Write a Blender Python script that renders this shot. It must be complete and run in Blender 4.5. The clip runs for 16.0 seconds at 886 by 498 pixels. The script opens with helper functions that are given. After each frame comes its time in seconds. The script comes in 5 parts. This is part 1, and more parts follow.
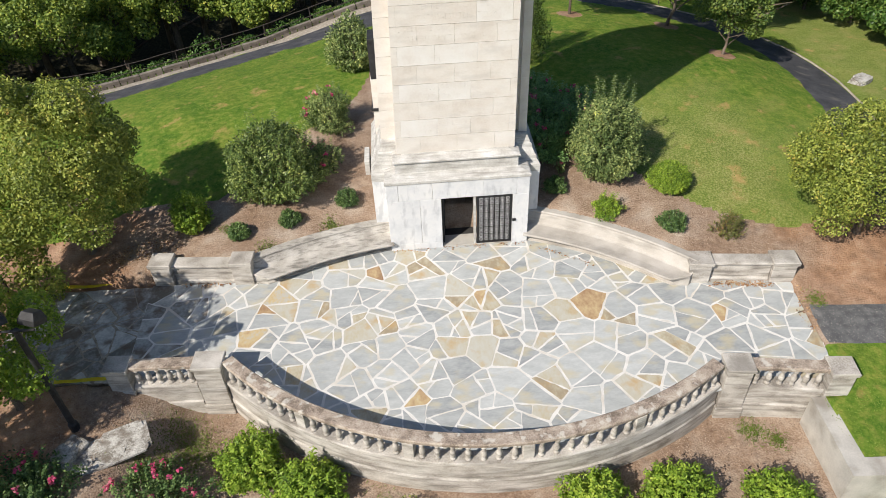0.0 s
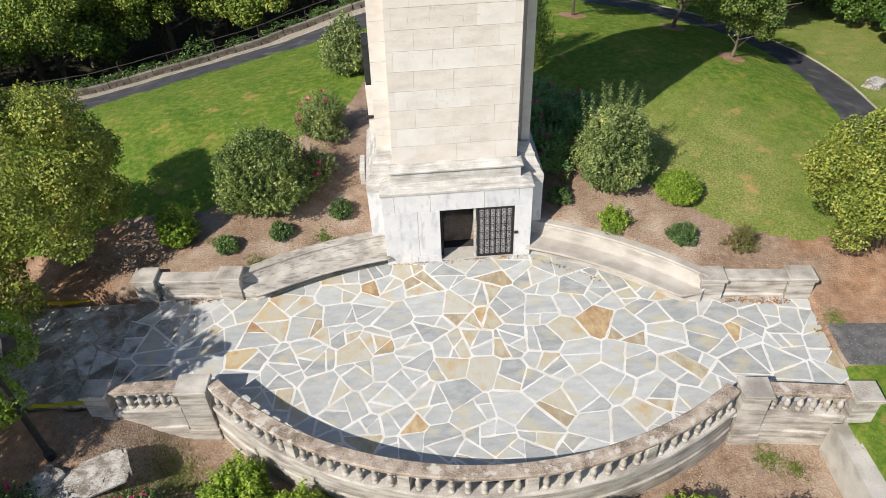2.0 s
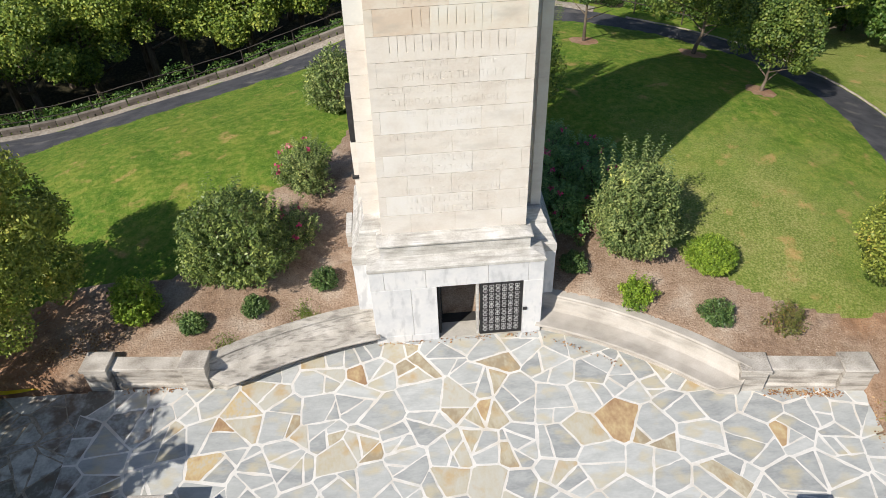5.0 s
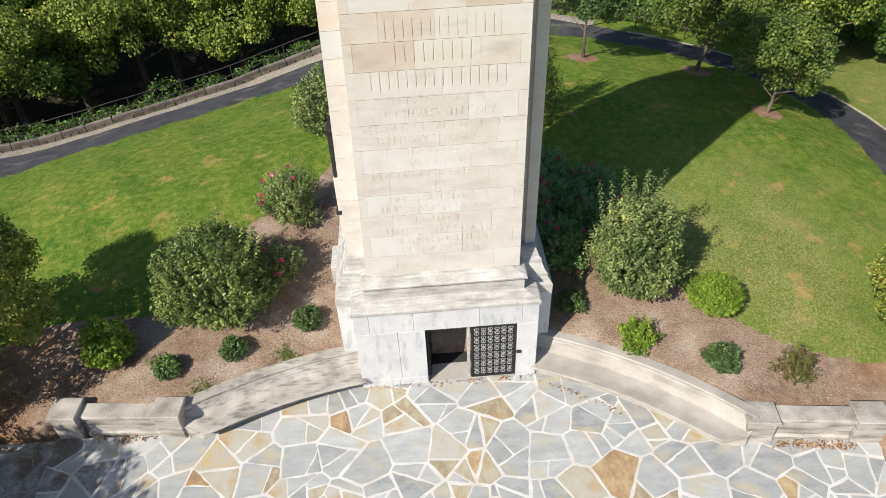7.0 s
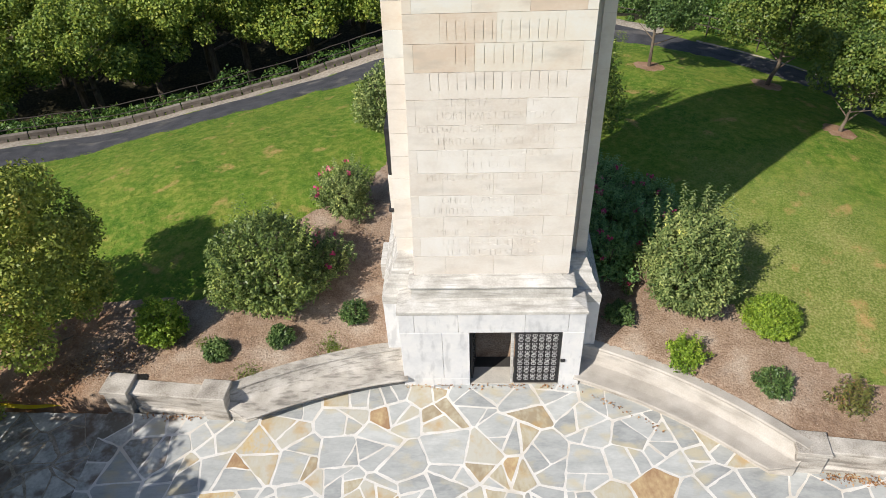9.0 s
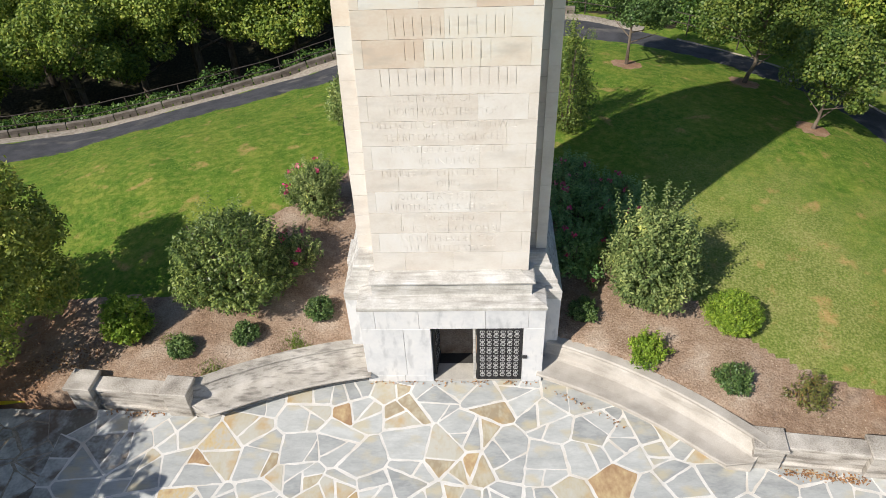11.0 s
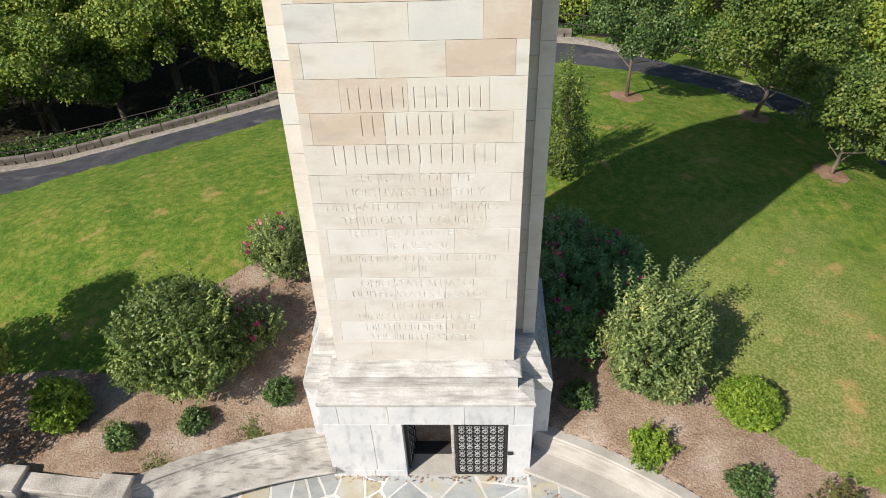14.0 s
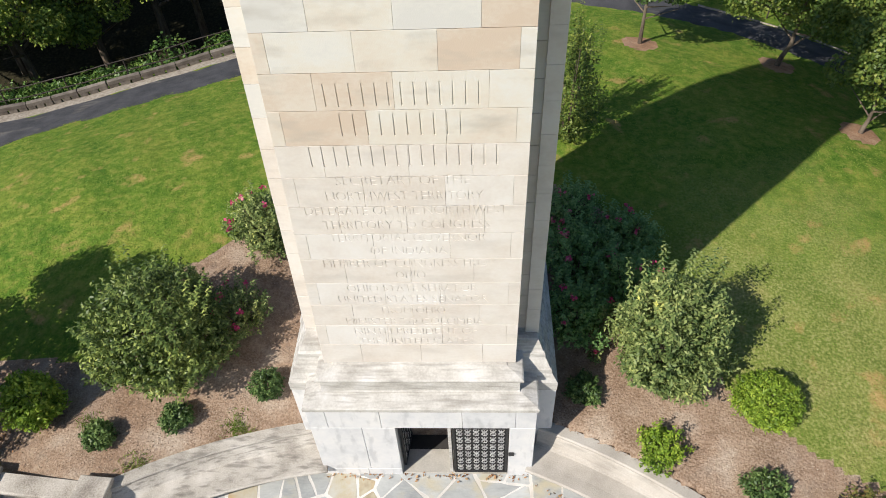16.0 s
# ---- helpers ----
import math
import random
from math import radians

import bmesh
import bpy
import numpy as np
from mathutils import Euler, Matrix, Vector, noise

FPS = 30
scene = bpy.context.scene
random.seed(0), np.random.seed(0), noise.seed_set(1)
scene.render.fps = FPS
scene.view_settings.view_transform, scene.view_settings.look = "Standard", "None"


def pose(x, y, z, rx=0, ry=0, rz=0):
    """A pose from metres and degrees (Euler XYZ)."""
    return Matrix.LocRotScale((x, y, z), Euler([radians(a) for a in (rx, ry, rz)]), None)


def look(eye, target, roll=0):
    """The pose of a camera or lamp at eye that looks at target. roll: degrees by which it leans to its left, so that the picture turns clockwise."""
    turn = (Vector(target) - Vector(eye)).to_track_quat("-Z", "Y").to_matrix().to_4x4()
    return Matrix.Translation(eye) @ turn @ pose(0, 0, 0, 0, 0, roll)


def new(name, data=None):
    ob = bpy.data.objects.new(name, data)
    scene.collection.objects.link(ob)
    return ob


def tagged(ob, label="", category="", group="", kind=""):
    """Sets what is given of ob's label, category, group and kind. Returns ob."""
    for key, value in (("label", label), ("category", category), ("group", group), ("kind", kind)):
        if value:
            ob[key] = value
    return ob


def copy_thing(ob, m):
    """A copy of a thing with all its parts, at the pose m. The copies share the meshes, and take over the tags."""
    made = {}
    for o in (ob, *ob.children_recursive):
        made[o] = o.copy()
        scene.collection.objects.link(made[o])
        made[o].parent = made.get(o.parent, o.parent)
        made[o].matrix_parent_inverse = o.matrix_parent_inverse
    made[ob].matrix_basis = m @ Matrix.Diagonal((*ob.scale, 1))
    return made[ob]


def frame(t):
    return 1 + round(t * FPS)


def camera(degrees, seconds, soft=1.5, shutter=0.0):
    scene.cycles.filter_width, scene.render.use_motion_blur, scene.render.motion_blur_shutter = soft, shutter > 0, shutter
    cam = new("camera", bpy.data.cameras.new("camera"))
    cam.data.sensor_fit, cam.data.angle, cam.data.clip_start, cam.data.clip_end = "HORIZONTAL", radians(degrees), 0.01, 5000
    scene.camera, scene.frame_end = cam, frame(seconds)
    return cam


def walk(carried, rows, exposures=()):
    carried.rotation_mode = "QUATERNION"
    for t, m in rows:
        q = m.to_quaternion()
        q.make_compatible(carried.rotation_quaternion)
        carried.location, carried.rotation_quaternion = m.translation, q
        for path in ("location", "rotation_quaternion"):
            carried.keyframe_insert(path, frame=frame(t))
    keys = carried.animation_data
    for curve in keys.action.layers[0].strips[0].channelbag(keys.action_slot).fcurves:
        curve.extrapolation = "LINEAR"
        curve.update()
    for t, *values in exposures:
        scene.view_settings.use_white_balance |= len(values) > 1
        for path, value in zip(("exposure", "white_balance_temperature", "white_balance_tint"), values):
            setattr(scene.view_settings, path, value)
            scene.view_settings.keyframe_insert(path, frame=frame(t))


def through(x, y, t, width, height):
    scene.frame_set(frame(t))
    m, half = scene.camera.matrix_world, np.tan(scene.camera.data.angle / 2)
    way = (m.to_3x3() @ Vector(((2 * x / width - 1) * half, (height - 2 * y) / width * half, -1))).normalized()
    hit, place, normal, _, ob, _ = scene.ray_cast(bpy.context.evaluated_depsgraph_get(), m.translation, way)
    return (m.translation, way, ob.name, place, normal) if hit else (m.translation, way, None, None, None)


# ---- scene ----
cam = camera(63.6, 16.0, 0.9)
PATH = [
    (0, (-1.465, -19.06, 16.317), (-1.395, -17.544, 15.014), -2.5),
    (0.5, (-1.456, -18.972, 16.35), (-1.386, -17.456, 15.048), -2.5),
    (1, (-1.442, -18.773, 16.31), (-1.372, -17.256, 15.007), -2.5),
    (1.5, (-1.404, -18.408, 16.117), (-1.334, -16.892, 14.815), -2.5),
    (2, (-1.347, -17.865, 15.942), (-1.277, -16.351, 14.636), -2.5),
    (2.5, (-1.291, -17.247, 15.83), (-1.222, -15.734, 14.523), -2.5),
    (3, (-1.198, -16.577, 15.792), (-1.131, -15.065, 14.485), -2.6),
    (3.5, (-1.136, -15.92, 15.825), (-1.07, -14.408, 14.518), -2.6),
    (4, (-1.071, -15.261, 15.814), (-1.005, -13.75, 14.505), -2.6),
    (4.5, (-1.007, -14.648, 15.722), (-0.943, -13.137, 14.414), -2.7),
    (5, (-0.955, -14.076, 15.682), (-0.89, -12.566, 14.373), -2.7),
    (7.5, (-0.457, -12.491, 15.758), (-0.398, -10.979, 14.45), -2.7),
    (8, (-0.44, -12.484, 15.769), (-0.403, -10.972, 14.461), -2.8),
    (8.5, (-0.443, -12.507, 15.768), (-0.476, -10.993, 14.462), -2.8),
    (9, (-0.416, -12.539, 15.765), (-0.504, -11.024, 14.462), -2.8),
    (11.5, (0.869, -12.605, 15.634), (0.777, -11.09, 14.331), -2.9),
    (12, (1.008, -12.595, 15.584), (0.917, -11.08, 14.281), -2.8),
    (12.5, (1.064, -12.319, 15.575), (0.974, -10.805, 14.272), -2.8),
    (13, (1.082, -11.667, 15.577), (0.994, -10.152, 14.275), -2.7),
    (13.5, (1.12, -10.668, 15.566), (1.029, -9.152, 14.264), -2.8),
    (14, (1.13, -9.576, 15.578), (1.039, -8.062, 14.275), -2.8),
    (14.2, (1.154, -9.135, 15.592), (1.062, -7.621, 14.288), -3.0),
    (14.5, (1.157, -8.471, 15.569), (1.064, -6.958, 14.263), -2.9),
    (15, (1.185, -7.704, 15.585), (1.091, -6.191, 14.28), -2.9),
    (15.5, (1.206, -7.538, 15.573), (1.109, -6.105, 14.181), -3.2),
    (16, (1.212, -7.531, 15.582), (1.113, -6.16, 14.129), -3.5),
]
walk(cam, [(t, look(eye, target, roll)) for t, eye, target, roll in PATH])

# ---- light ----
SUN_DIR = Vector((-0.735, -0.682, 0.90)).normalized()      # towards the sun
elev = math.asin(SUN_DIR.z)
world = bpy.data.worlds.new("sky")
scene.world = world
world.use_nodes = True
wn = world.node_tree
sky = wn.nodes.new("ShaderNodeTexSky")
sky.sky_type, sky.sun_disc = "NISHITA", False
sky.ozone_density = 4.0
sky.sun_elevation, sky.sun_rotation = elev, math.atan2(SUN_DIR.x, SUN_DIR.y)
wn.links.new(sky.outputs[0], wn.nodes["Background"].inputs[0])
wn.nodes["Background"].inputs[1].default_value = 0.084
sun = new("sun", bpy.data.lights.new("sun", "SUN"))
sun.data.energy, sun.data.angle, sun.data.color = 4.7, radians(0.55), (1.0, 0.93, 0.845)
sun.matrix_world = look((-40, -35, 50), Vector((-40, -35, 50)) - SUN_DIR)
scene.view_settings.exposure = 0.21


# ---- helpers for meshes ----
def mesh_of(name, verts, faces, material=None, smooth=False):
    me = bpy.data.meshes.new(name)
    me.from_pydata([tuple(v) for v in verts], [], faces)
    me.update()
    if smooth:
        me.polygons.foreach_set("use_smooth", [True] * len(me.polygons))
    if material:
        me.materials.append(material)
    return me


def thing(name, loc=(0, 0, 0), label="", category="", group="", kind="", turn=0.0):
    ob = new(name)
    ob.matrix_basis = pose(*loc, 0, 0, turn)
    ob.empty_display_size = 0.2
    return tagged(ob, label, category, group, kind)


def child(name, me, parent, label="", m=None):
    ob = new(name, me)
    ob.parent = parent
    if m is not None:
        ob.matrix_basis = m
    if label:
        ob["label"] = label
    return ob


def part(name, bm, material, parent, label="", smooth=False, m=None):
    me = bpy.data.meshes.new(name)
    bm.to_mesh(me)
    bm.free()
    if smooth:
        me.polygons.foreach_set("use_smooth", [True] * len(me.polygons))
    me.materials.append(material)
    return child(name, me, parent, label, m)


def box(bm, x0, x1, y0, y1, z0, z1, bevel=0.0):
    g = bmesh.ops.create_cube(bm, size=1.0, matrix=Matrix.LocRotScale(((x0 + x1) / 2, (y0 + y1) / 2, (z0 + z1) / 2), None, (x1 - x0, y1 - y0, z1 - z0)))
    if bevel:
        es = list({e for v in g["verts"] for e in v.link_edges})
        bmesh.ops.bevel(bm, geom=es, offset=bevel, segments=1, affect="EDGES")
    return bm


def boxed(*a, bevel=0.0):
    return box(bmesh.new(), *a, bevel=bevel)


def lathe(bm, profile, seg=12, square_ends=False):
    rings = []
    for r, z in profile:
        rings.append([bm.verts.new((r * math.cos(2 * math.pi * i / seg), r * math.sin(2 * math.pi * i / seg), z)) for i in range(seg)])
    for a, b in zip(rings, rings[1:]):
        for i in range(seg):
            bm.faces.new((a[i], a[(i + 1) % seg], b[(i + 1) % seg], b[i]))
    bm.faces.new(rings[-1])
    bm.faces.new(rings[0][::-1])
    return bm


def tube(bm, pts, radii, seg=7):
    rings = []
    for i, p in enumerate(pts):
        d = (Vector(pts[min(i + 1, len(pts) - 1)]) - Vector(pts[max(i - 1, 0)])).normalized()
        a = d.orthogonal().normalized()
        b = d.cross(a)
        rings.append([bm.verts.new(Vector(p) + radii[i] * (math.cos(2 * math.pi * k / seg) * a + math.sin(2 * math.pi * k / seg) * b)) for k in range(seg)])
    for a, b in zip(rings, rings[1:]):
        for k in range(seg):
            bm.faces.new((a[k], a[(k + 1) % seg], b[(k + 1) % seg], b[k]))
    bm.faces.new(rings[0][::-1])
    bm.faces.new(rings[-1])
    return bm


def sweep(pts, profile, z0=None, wobble=0.0, seed=1):
    """A closed profile of (offset to the right of the way, height) swept along points in plan."""
    bm = bmesh.new()
    rnd = random.Random(seed)
    rings = []
    n = len(pts)
    for i in range(n):
        d = Vector((pts[min(i + 1, n - 1)][0] - pts[max(i - 1, 0)][0], pts[min(i + 1, n - 1)][1] - pts[max(i - 1, 0)][1])).normalized()
        r = Vector((d.y, -d.x))
        base = z0[i] if z0 else 0.0
        rings.append([bm.verts.new((pts[i][0] + r.x * u + rnd.uniform(-wobble, wobble), pts[i][1] + r.y * u + rnd.uniform(-wobble, wobble), z + base + rnd.uniform(-wobble, wobble))) for u, z in profile])
    k = len(profile)
    for a, b in zip(rings, rings[1:]):
        for j in range(k):
            bm.faces.new((a[j], b[j], b[(j + 1) % k], a[(j + 1) % k]))
    bm.faces.new(rings[0])
    bm.faces.new(rings[-1][::-1])
    bmesh.ops.recalc_face_normals(bm, faces=bm.faces)
    return bm


def arc(cx, cy, r, a0, a1, n):
    return [(cx + r * math.cos(a0 + (a1 - a0) * i / n), cy + r * math.sin(a0 + (a1 - a0) * i / n)) for i in range(n + 1)]


def bend(p, q, s, n=14):
    """A circular-looking curve through three points in plan."""
    out = []
    for i in range(n + 1):
        t = i / n
        c = ((1 - t) * (1 - 2 * t), 4 * t * (1 - t), t * (2 * t - 1))
        out.append(tuple(c[0] * p[k] + c[1] * q[k] + c[2] * s[k] for k in range(2)))
    return out


# ---- materials ----
def material(name, stops, scale=2.0, fine=18.0, fine_amount=0.35, rough=0.85, bump=0.25, bump_scale=40.0, metal=0.0, stretch=(1, 1, 1),
             stain=None, stain_scale=0.8, stain_amount=0.6, stain_edge=(0.5, 0.68), island=0.0, objects=0.0, spec=0.3, stain_stretch=(1, 1, 1)):
    m = bpy.data.materials.new(name)
    m.use_nodes = True
    t = m.node_tree
    N, L = t.nodes, t.links
    bs = N["Principled BSDF"]
    bs.inputs["Roughness"].default_value = rough
    bs.inputs["Metallic"].default_value = metal
    bs.inputs["Specular IOR Level"].default_value = spec
    geo = N.new("ShaderNodeNewGeometry")

    def noise_at(sc, det, st=(1, 1, 1)):
        mp = N.new("ShaderNodeMapping")
        mp.inputs["Scale"].default_value = st
        L.new(geo.outputs["Position"], mp.inputs[0])
        n = N.new("ShaderNodeTexNoise")
        n.inputs["Scale"].default_value, n.inputs["Detail"].default_value = sc, det
        L.new(mp.outputs[0], n.inputs["Vector"])
        return n

    big, small = noise_at(scale, 4.0, stretch), noise_at(fine, 3.0, stretch)
    mixv = N.new("ShaderNodeMath")
    mixv.operation = "MULTIPLY_ADD"
    mixv.inputs[1].default_value = fine_amount
    L.new(small.outputs["Fac"], mixv.inputs[0])
    sub = N.new("ShaderNodeMath")
    sub.operation = "SUBTRACT"
    sub.inputs[1].default_value = fine_amount / 2
    L.new(big.outputs["Fac"], sub.inputs[0])
    L.new(sub.outputs[0], mixv.inputs[2])
    value = mixv.outputs[0]
    for amount, source in ((island, geo.outputs["Random Per Island"]), (objects, None)):
        if amount:
            if source is None:
                source = N.new("ShaderNodeObjectInfo").outputs["Random"]
            c = N.new("ShaderNodeMath")
            c.operation = "SUBTRACT"
            c.inputs[1].default_value = 0.5
            L.new(source, c.inputs[0])
            a = N.new("ShaderNodeMath")
            a.operation = "MULTIPLY_ADD"
            a.inputs[1].default_value = amount
            L.new(c.outputs[0], a.inputs[0])
            L.new(value, a.inputs[2])
            value = a.outputs[0]
    ramp = N.new("ShaderNodeValToRGB")
    L.new(value, ramp.inputs[0])
    el = ramp.color_ramp.elements
    while len(el) < len(stops):
        el.new(0.5)
    for e, (p, c) in zip(el, stops):
        e.position, e.color = p, (*c, 1)
    colour = ramp.outputs[0]
    if stain:
        sn = noise_at(stain_scale, 6.0, stain_stretch)
        sr = N.new("ShaderNodeMapRange")
        sr.inputs["From Min"].default_value, sr.inputs["From Max"].default_value = stain_edge
        sr.inputs["To Max"].default_value = stain_amount
        L.new(sn.outputs["Fac"], sr.inputs["Value"])
        mx = N.new("ShaderNodeMix")
        mx.data_type = "RGBA"
        mx.inputs["B"].default_value = (*stain, 1)
        for s in mx.inputs:
            if s.name == "B" and s.type == "RGBA":
                s.default_value = (*stain, 1)
            if s.name == "A" and s.type == "RGBA":
                L.new(colour, s)
        L.new(sr.outputs[0], mx.inputs[0])
        colour = [o for o in mx.outputs if o.type == "RGBA"][0]
    L.new(colour, bs.inputs["Base Color"])
    if bump:
        bn = noise_at(bump_scale, 5.0)
        b = N.new("ShaderNodeBump")
        b.inputs["Strength"].default_value, b.inputs["Distance"].default_value = bump, 0.02
        L.new(bn.outputs["Fac"], b.inputs["Height"])
        L.new(b.outputs[0], bs.inputs["Normal"])
    return m


def leaf_material(name, stops, shine=0.45, through=0.25):
    m = bpy.data.materials.new(name)
    m.use_nodes = True
    N, L = m.node_tree.nodes, m.node_tree.links
    bs = N["Principled BSDF"]
    bs.inputs["Roughness"].default_value = shine
    bs.inputs["Specular IOR Level"].default_value = 0.35
    geo = N.new("ShaderNodeNewGeometry")
    n = N.new("ShaderNodeTexNoise")
    n.inputs["Scale"].default_value = 1.1
    L.new(geo.outputs["Position"], n.inputs["Vector"])
    a = N.new("ShaderNodeMath")
    a.operation = "MULTIPLY_ADD"
    a.inputs[1].default_value = 0.55
    L.new(geo.outputs["Random Per Island"], a.inputs[0])
    b = N.new("ShaderNodeMath")
    b.operation = "MULTIPLY_ADD"
    b.inputs[1].default_value, b.inputs[2].default_value = 0.9, -0.23
    L.new(n.outputs["Fac"], b.inputs[0])
    L.new(b.outputs[0], a.inputs[2])
    r = N.new("ShaderNodeValToRGB")
    el = r.color_ramp.elements
    while len(el) < len(stops):
        el.new(0.5)
    for e, (p, c) in zip(el, stops):
        e.position, e.color = p, (*c, 1)
    L.new(a.outputs[0], r.inputs[0])
    L.new(r.outputs[0], bs.inputs["Base Color"])
    tr = N.new("ShaderNodeBsdfTranslucent")
    L.new(r.outputs[0], tr.inputs[0])
    mx = N.new("ShaderNodeMixShader")
    mx.inputs[0].default_value = through
    L.new(bs.outputs[0], mx.inputs[1])
    L.new(tr.outputs[0], mx.inputs[2])
    L.new(mx.outputs[0], N["Material Output"].inputs[0])
    return m


MARBLE = material("white_marble", [(0.3, (0.56, 0.57, 0.58)), (0.5, (0.66, 0.665, 0.665)), (0.7, (0.72, 0.715, 0.7))], 1.6, 9, 0.3, 0.5, 0.08, 30, stain=(0.4, 0.41, 0.42), stain_scale=2.6, stain_amount=0.5, stain_edge=(0.54, 0.66), stain_stretch=(1.8, 1.8, 0.6), objects=0.16)
LIMESTONE = material("cream_limestone", [(0.1, (0.6, 0.535, 0.465)), (0.38, (0.66, 0.61, 0.545)), (0.6, (0.7, 0.66, 0.6)), (0.85, (0.73, 0.7, 0.655))], 1.6, 16, 0.4, 0.85, 0.14, 60, stretch=(1, 1, 1.3), objects=0.14, stain=(0.47, 0.44, 0.4), stain_scale=1.6, stain_amount=0.35, stain_edge=(0.52, 0.7), stain_stretch=(0.7, 0.7, 2.2))
UPPER = material("varied_limestone", [(0.1, (0.6, 0.5, 0.4)), (0.33, (0.655, 0.59, 0.5)), (0.55, (0.68, 0.645, 0.565)), (0.75, (0.69, 0.68, 0.63)), (0.95, (0.63, 0.625, 0.59))], 1.1, 14, 0.3, 0.85, 0.14, 60, stretch=(1, 1, 1.6), objects=0.85, stain=(0.42, 0.39, 0.34), stain_scale=1.3, stain_amount=0.55, stain_edge=(0.55, 0.72), stain_stretch=(0.8, 0.8, 2.0))
PALE = material("cleaned_limestone", [(0.25, (0.65, 0.605, 0.55)), (0.5, (0.71, 0.68, 0.63)), (0.75, (0.74, 0.72, 0.685))], 1.4, 16, 0.3, 0.85, 0.14, 60, objects=0.1)
LEDGE = material("weathered_ledge", [(0.3, (0.42, 0.4, 0.365)), (0.55, (0.56, 0.545, 0.505)), (0.8, (0.66, 0.65, 0.63))], 2.4, 22, 0.45, 0.85, 0.15, 50, stain=(0.2, 0.185, 0.16), stain_scale=2.6, stain_amount=0.5, stain_edge=(0.48, 0.68), stain_stretch=(0.5, 4.0, 5.0))
JOINT = material("stone_joint", [(0.36, (0.33, 0.3, 0.255)), (0.5, (0.56, 0.52, 0.46)), (0.66, (0.64, 0.6, 0.54))], 1.4, 12, 0.5, 0.95, 0.1, 60)
CAST = material("weathered_cast_stone", [(0.22, (0.22, 0.195, 0.165)), (0.45, (0.43, 0.395, 0.345)), (0.7, (0.6, 0.565, 0.51))], 2.2, 38, 0.6, 0.92, 0.5, 45, stain=(0.15, 0.135, 0.115), stain_scale=2.6, stain_amount=0.6, stain_edge=(0.5, 0.68), stain_stretch=(0.35, 0.45, 3.2), stretch=(0.7, 0.7, 1.8))
BENCH = material("pale_bench_stone", [(0.25, (0.36, 0.33, 0.285)), (0.5, (0.46, 0.425, 0.375)), (0.75, (0.55, 0.52, 0.47))], 1.4, 34, 0.45, 0.9, 0.35, 45, stain=(0.24, 0.22, 0.19), stain_scale=1.3, stain_amount=0.6, stain_edge=(0.5, 0.68), stain_stretch=(0.7, 0.9, 4.0))
SEAT = material("streaked_bench_stone", [(0.25, (0.3, 0.275, 0.24)), (0.5, (0.46, 0.43, 0.38)), (0.75, (0.58, 0.55, 0.5))], 2.0, 34, 0.5, 0.9, 0.35, 45, stain=(0.13, 0.12, 0.105), stain_scale=6.0, stain_amount=0.6, stain_edge=(0.5, 0.66), stain_stretch=(0.4, 1.2, 3.0))
COPING = material("lichened_coping", [(0.28, (0.17, 0.135, 0.105)), (0.5, (0.37, 0.3, 0.24)), (0.72, (0.52, 0.45, 0.37))], 3, 34, 0.8, 0.95, 0.6, 50, stain=(0.62, 0.59, 0.52), stain_scale=3.4, stain_amount=0.75, stain_edge=(0.57, 0.64))
MORTAR = material("pale_mortar", [(0.3, (0.6, 0.585, 0.55)), (0.6, (0.72, 0.705, 0.67))], 2.5, 25, 0.4, 0.95, 0.3, 80, stain=(0.5, 0.42, 0.3), stain_scale=1.2, stain_amount=0.4)
BLUE = material("blue_grey_flagstone", [(0.1, (0.29, 0.305, 0.305)), (0.35, (0.375, 0.39, 0.385)), (0.6, (0.44, 0.455, 0.445)), (0.9, (0.53, 0.545, 0.53))], 1.8, 9, 0.45, 0.8, 0.25, 25, stretch=(1, 2.2, 1), objects=0.55, stain=(0.52, 0.46, 0.31), stain_scale=1.1, stain_amount=0.7, stain_edge=(0.53, 0.66), stain_stretch=(1, 1.6, 1))
TAN = material("tan_flagstone", [(0.15, (0.34, 0.28, 0.19)), (0.45, (0.47, 0.425, 0.315)), (0.8, (0.5, 0.49, 0.43))], 2.2, 9, 0.45, 0.8, 0.15, 25, stretch=(1.8, 1, 1), objects=0.6, stain=(0.47, 0.31, 0.13), stain_scale=1.9, stain_amount=0.7, stain_edge=(0.52, 0.7))
OCHRE = material("ochre_flagstone", [(0.15, (0.33, 0.21, 0.12)), (0.4, (0.45, 0.32, 0.18)), (0.6, (0.53, 0.42, 0.24)), (0.8, (0.47, 0.45, 0.39))], 2.4, 9, 0.5, 0.8, 0.15, 25, stretch=(1.6, 1, 1), objects=0.5)
# dirt on the walk's stones, with dappled tree shade deepened in the colour
DIRTY_SHADED = material("soiled_shaded_flagstone", [(0.2, (0.182, 0.168, 0.142)), (0.45, (0.336, 0.336, 0.316)), (0.65, (0.448, 0.455, 0.429)), (0.85, (0.587, 0.587, 0.55))], 2.6, 12, 0.6, 0.85, 0.25, 25, objects=0.6, stain=(0.16, 0.11, 0.075), stain_scale=1.6, stain_amount=0.8, stain_edge=(0.5, 0.62))
ASPHALT = material("asphalt", [(0.3, (0.045, 0.046, 0.05)), (0.7, (0.085, 0.085, 0.09))], 1.5, 60, 0.6, 0.9, 0.5, 120, stain=(0.22, 0.2, 0.17), stain_scale=0.9, stain_amount=0.6, stain_edge=(0.58, 0.74), stain_stretch=(1, 1.6, 1))
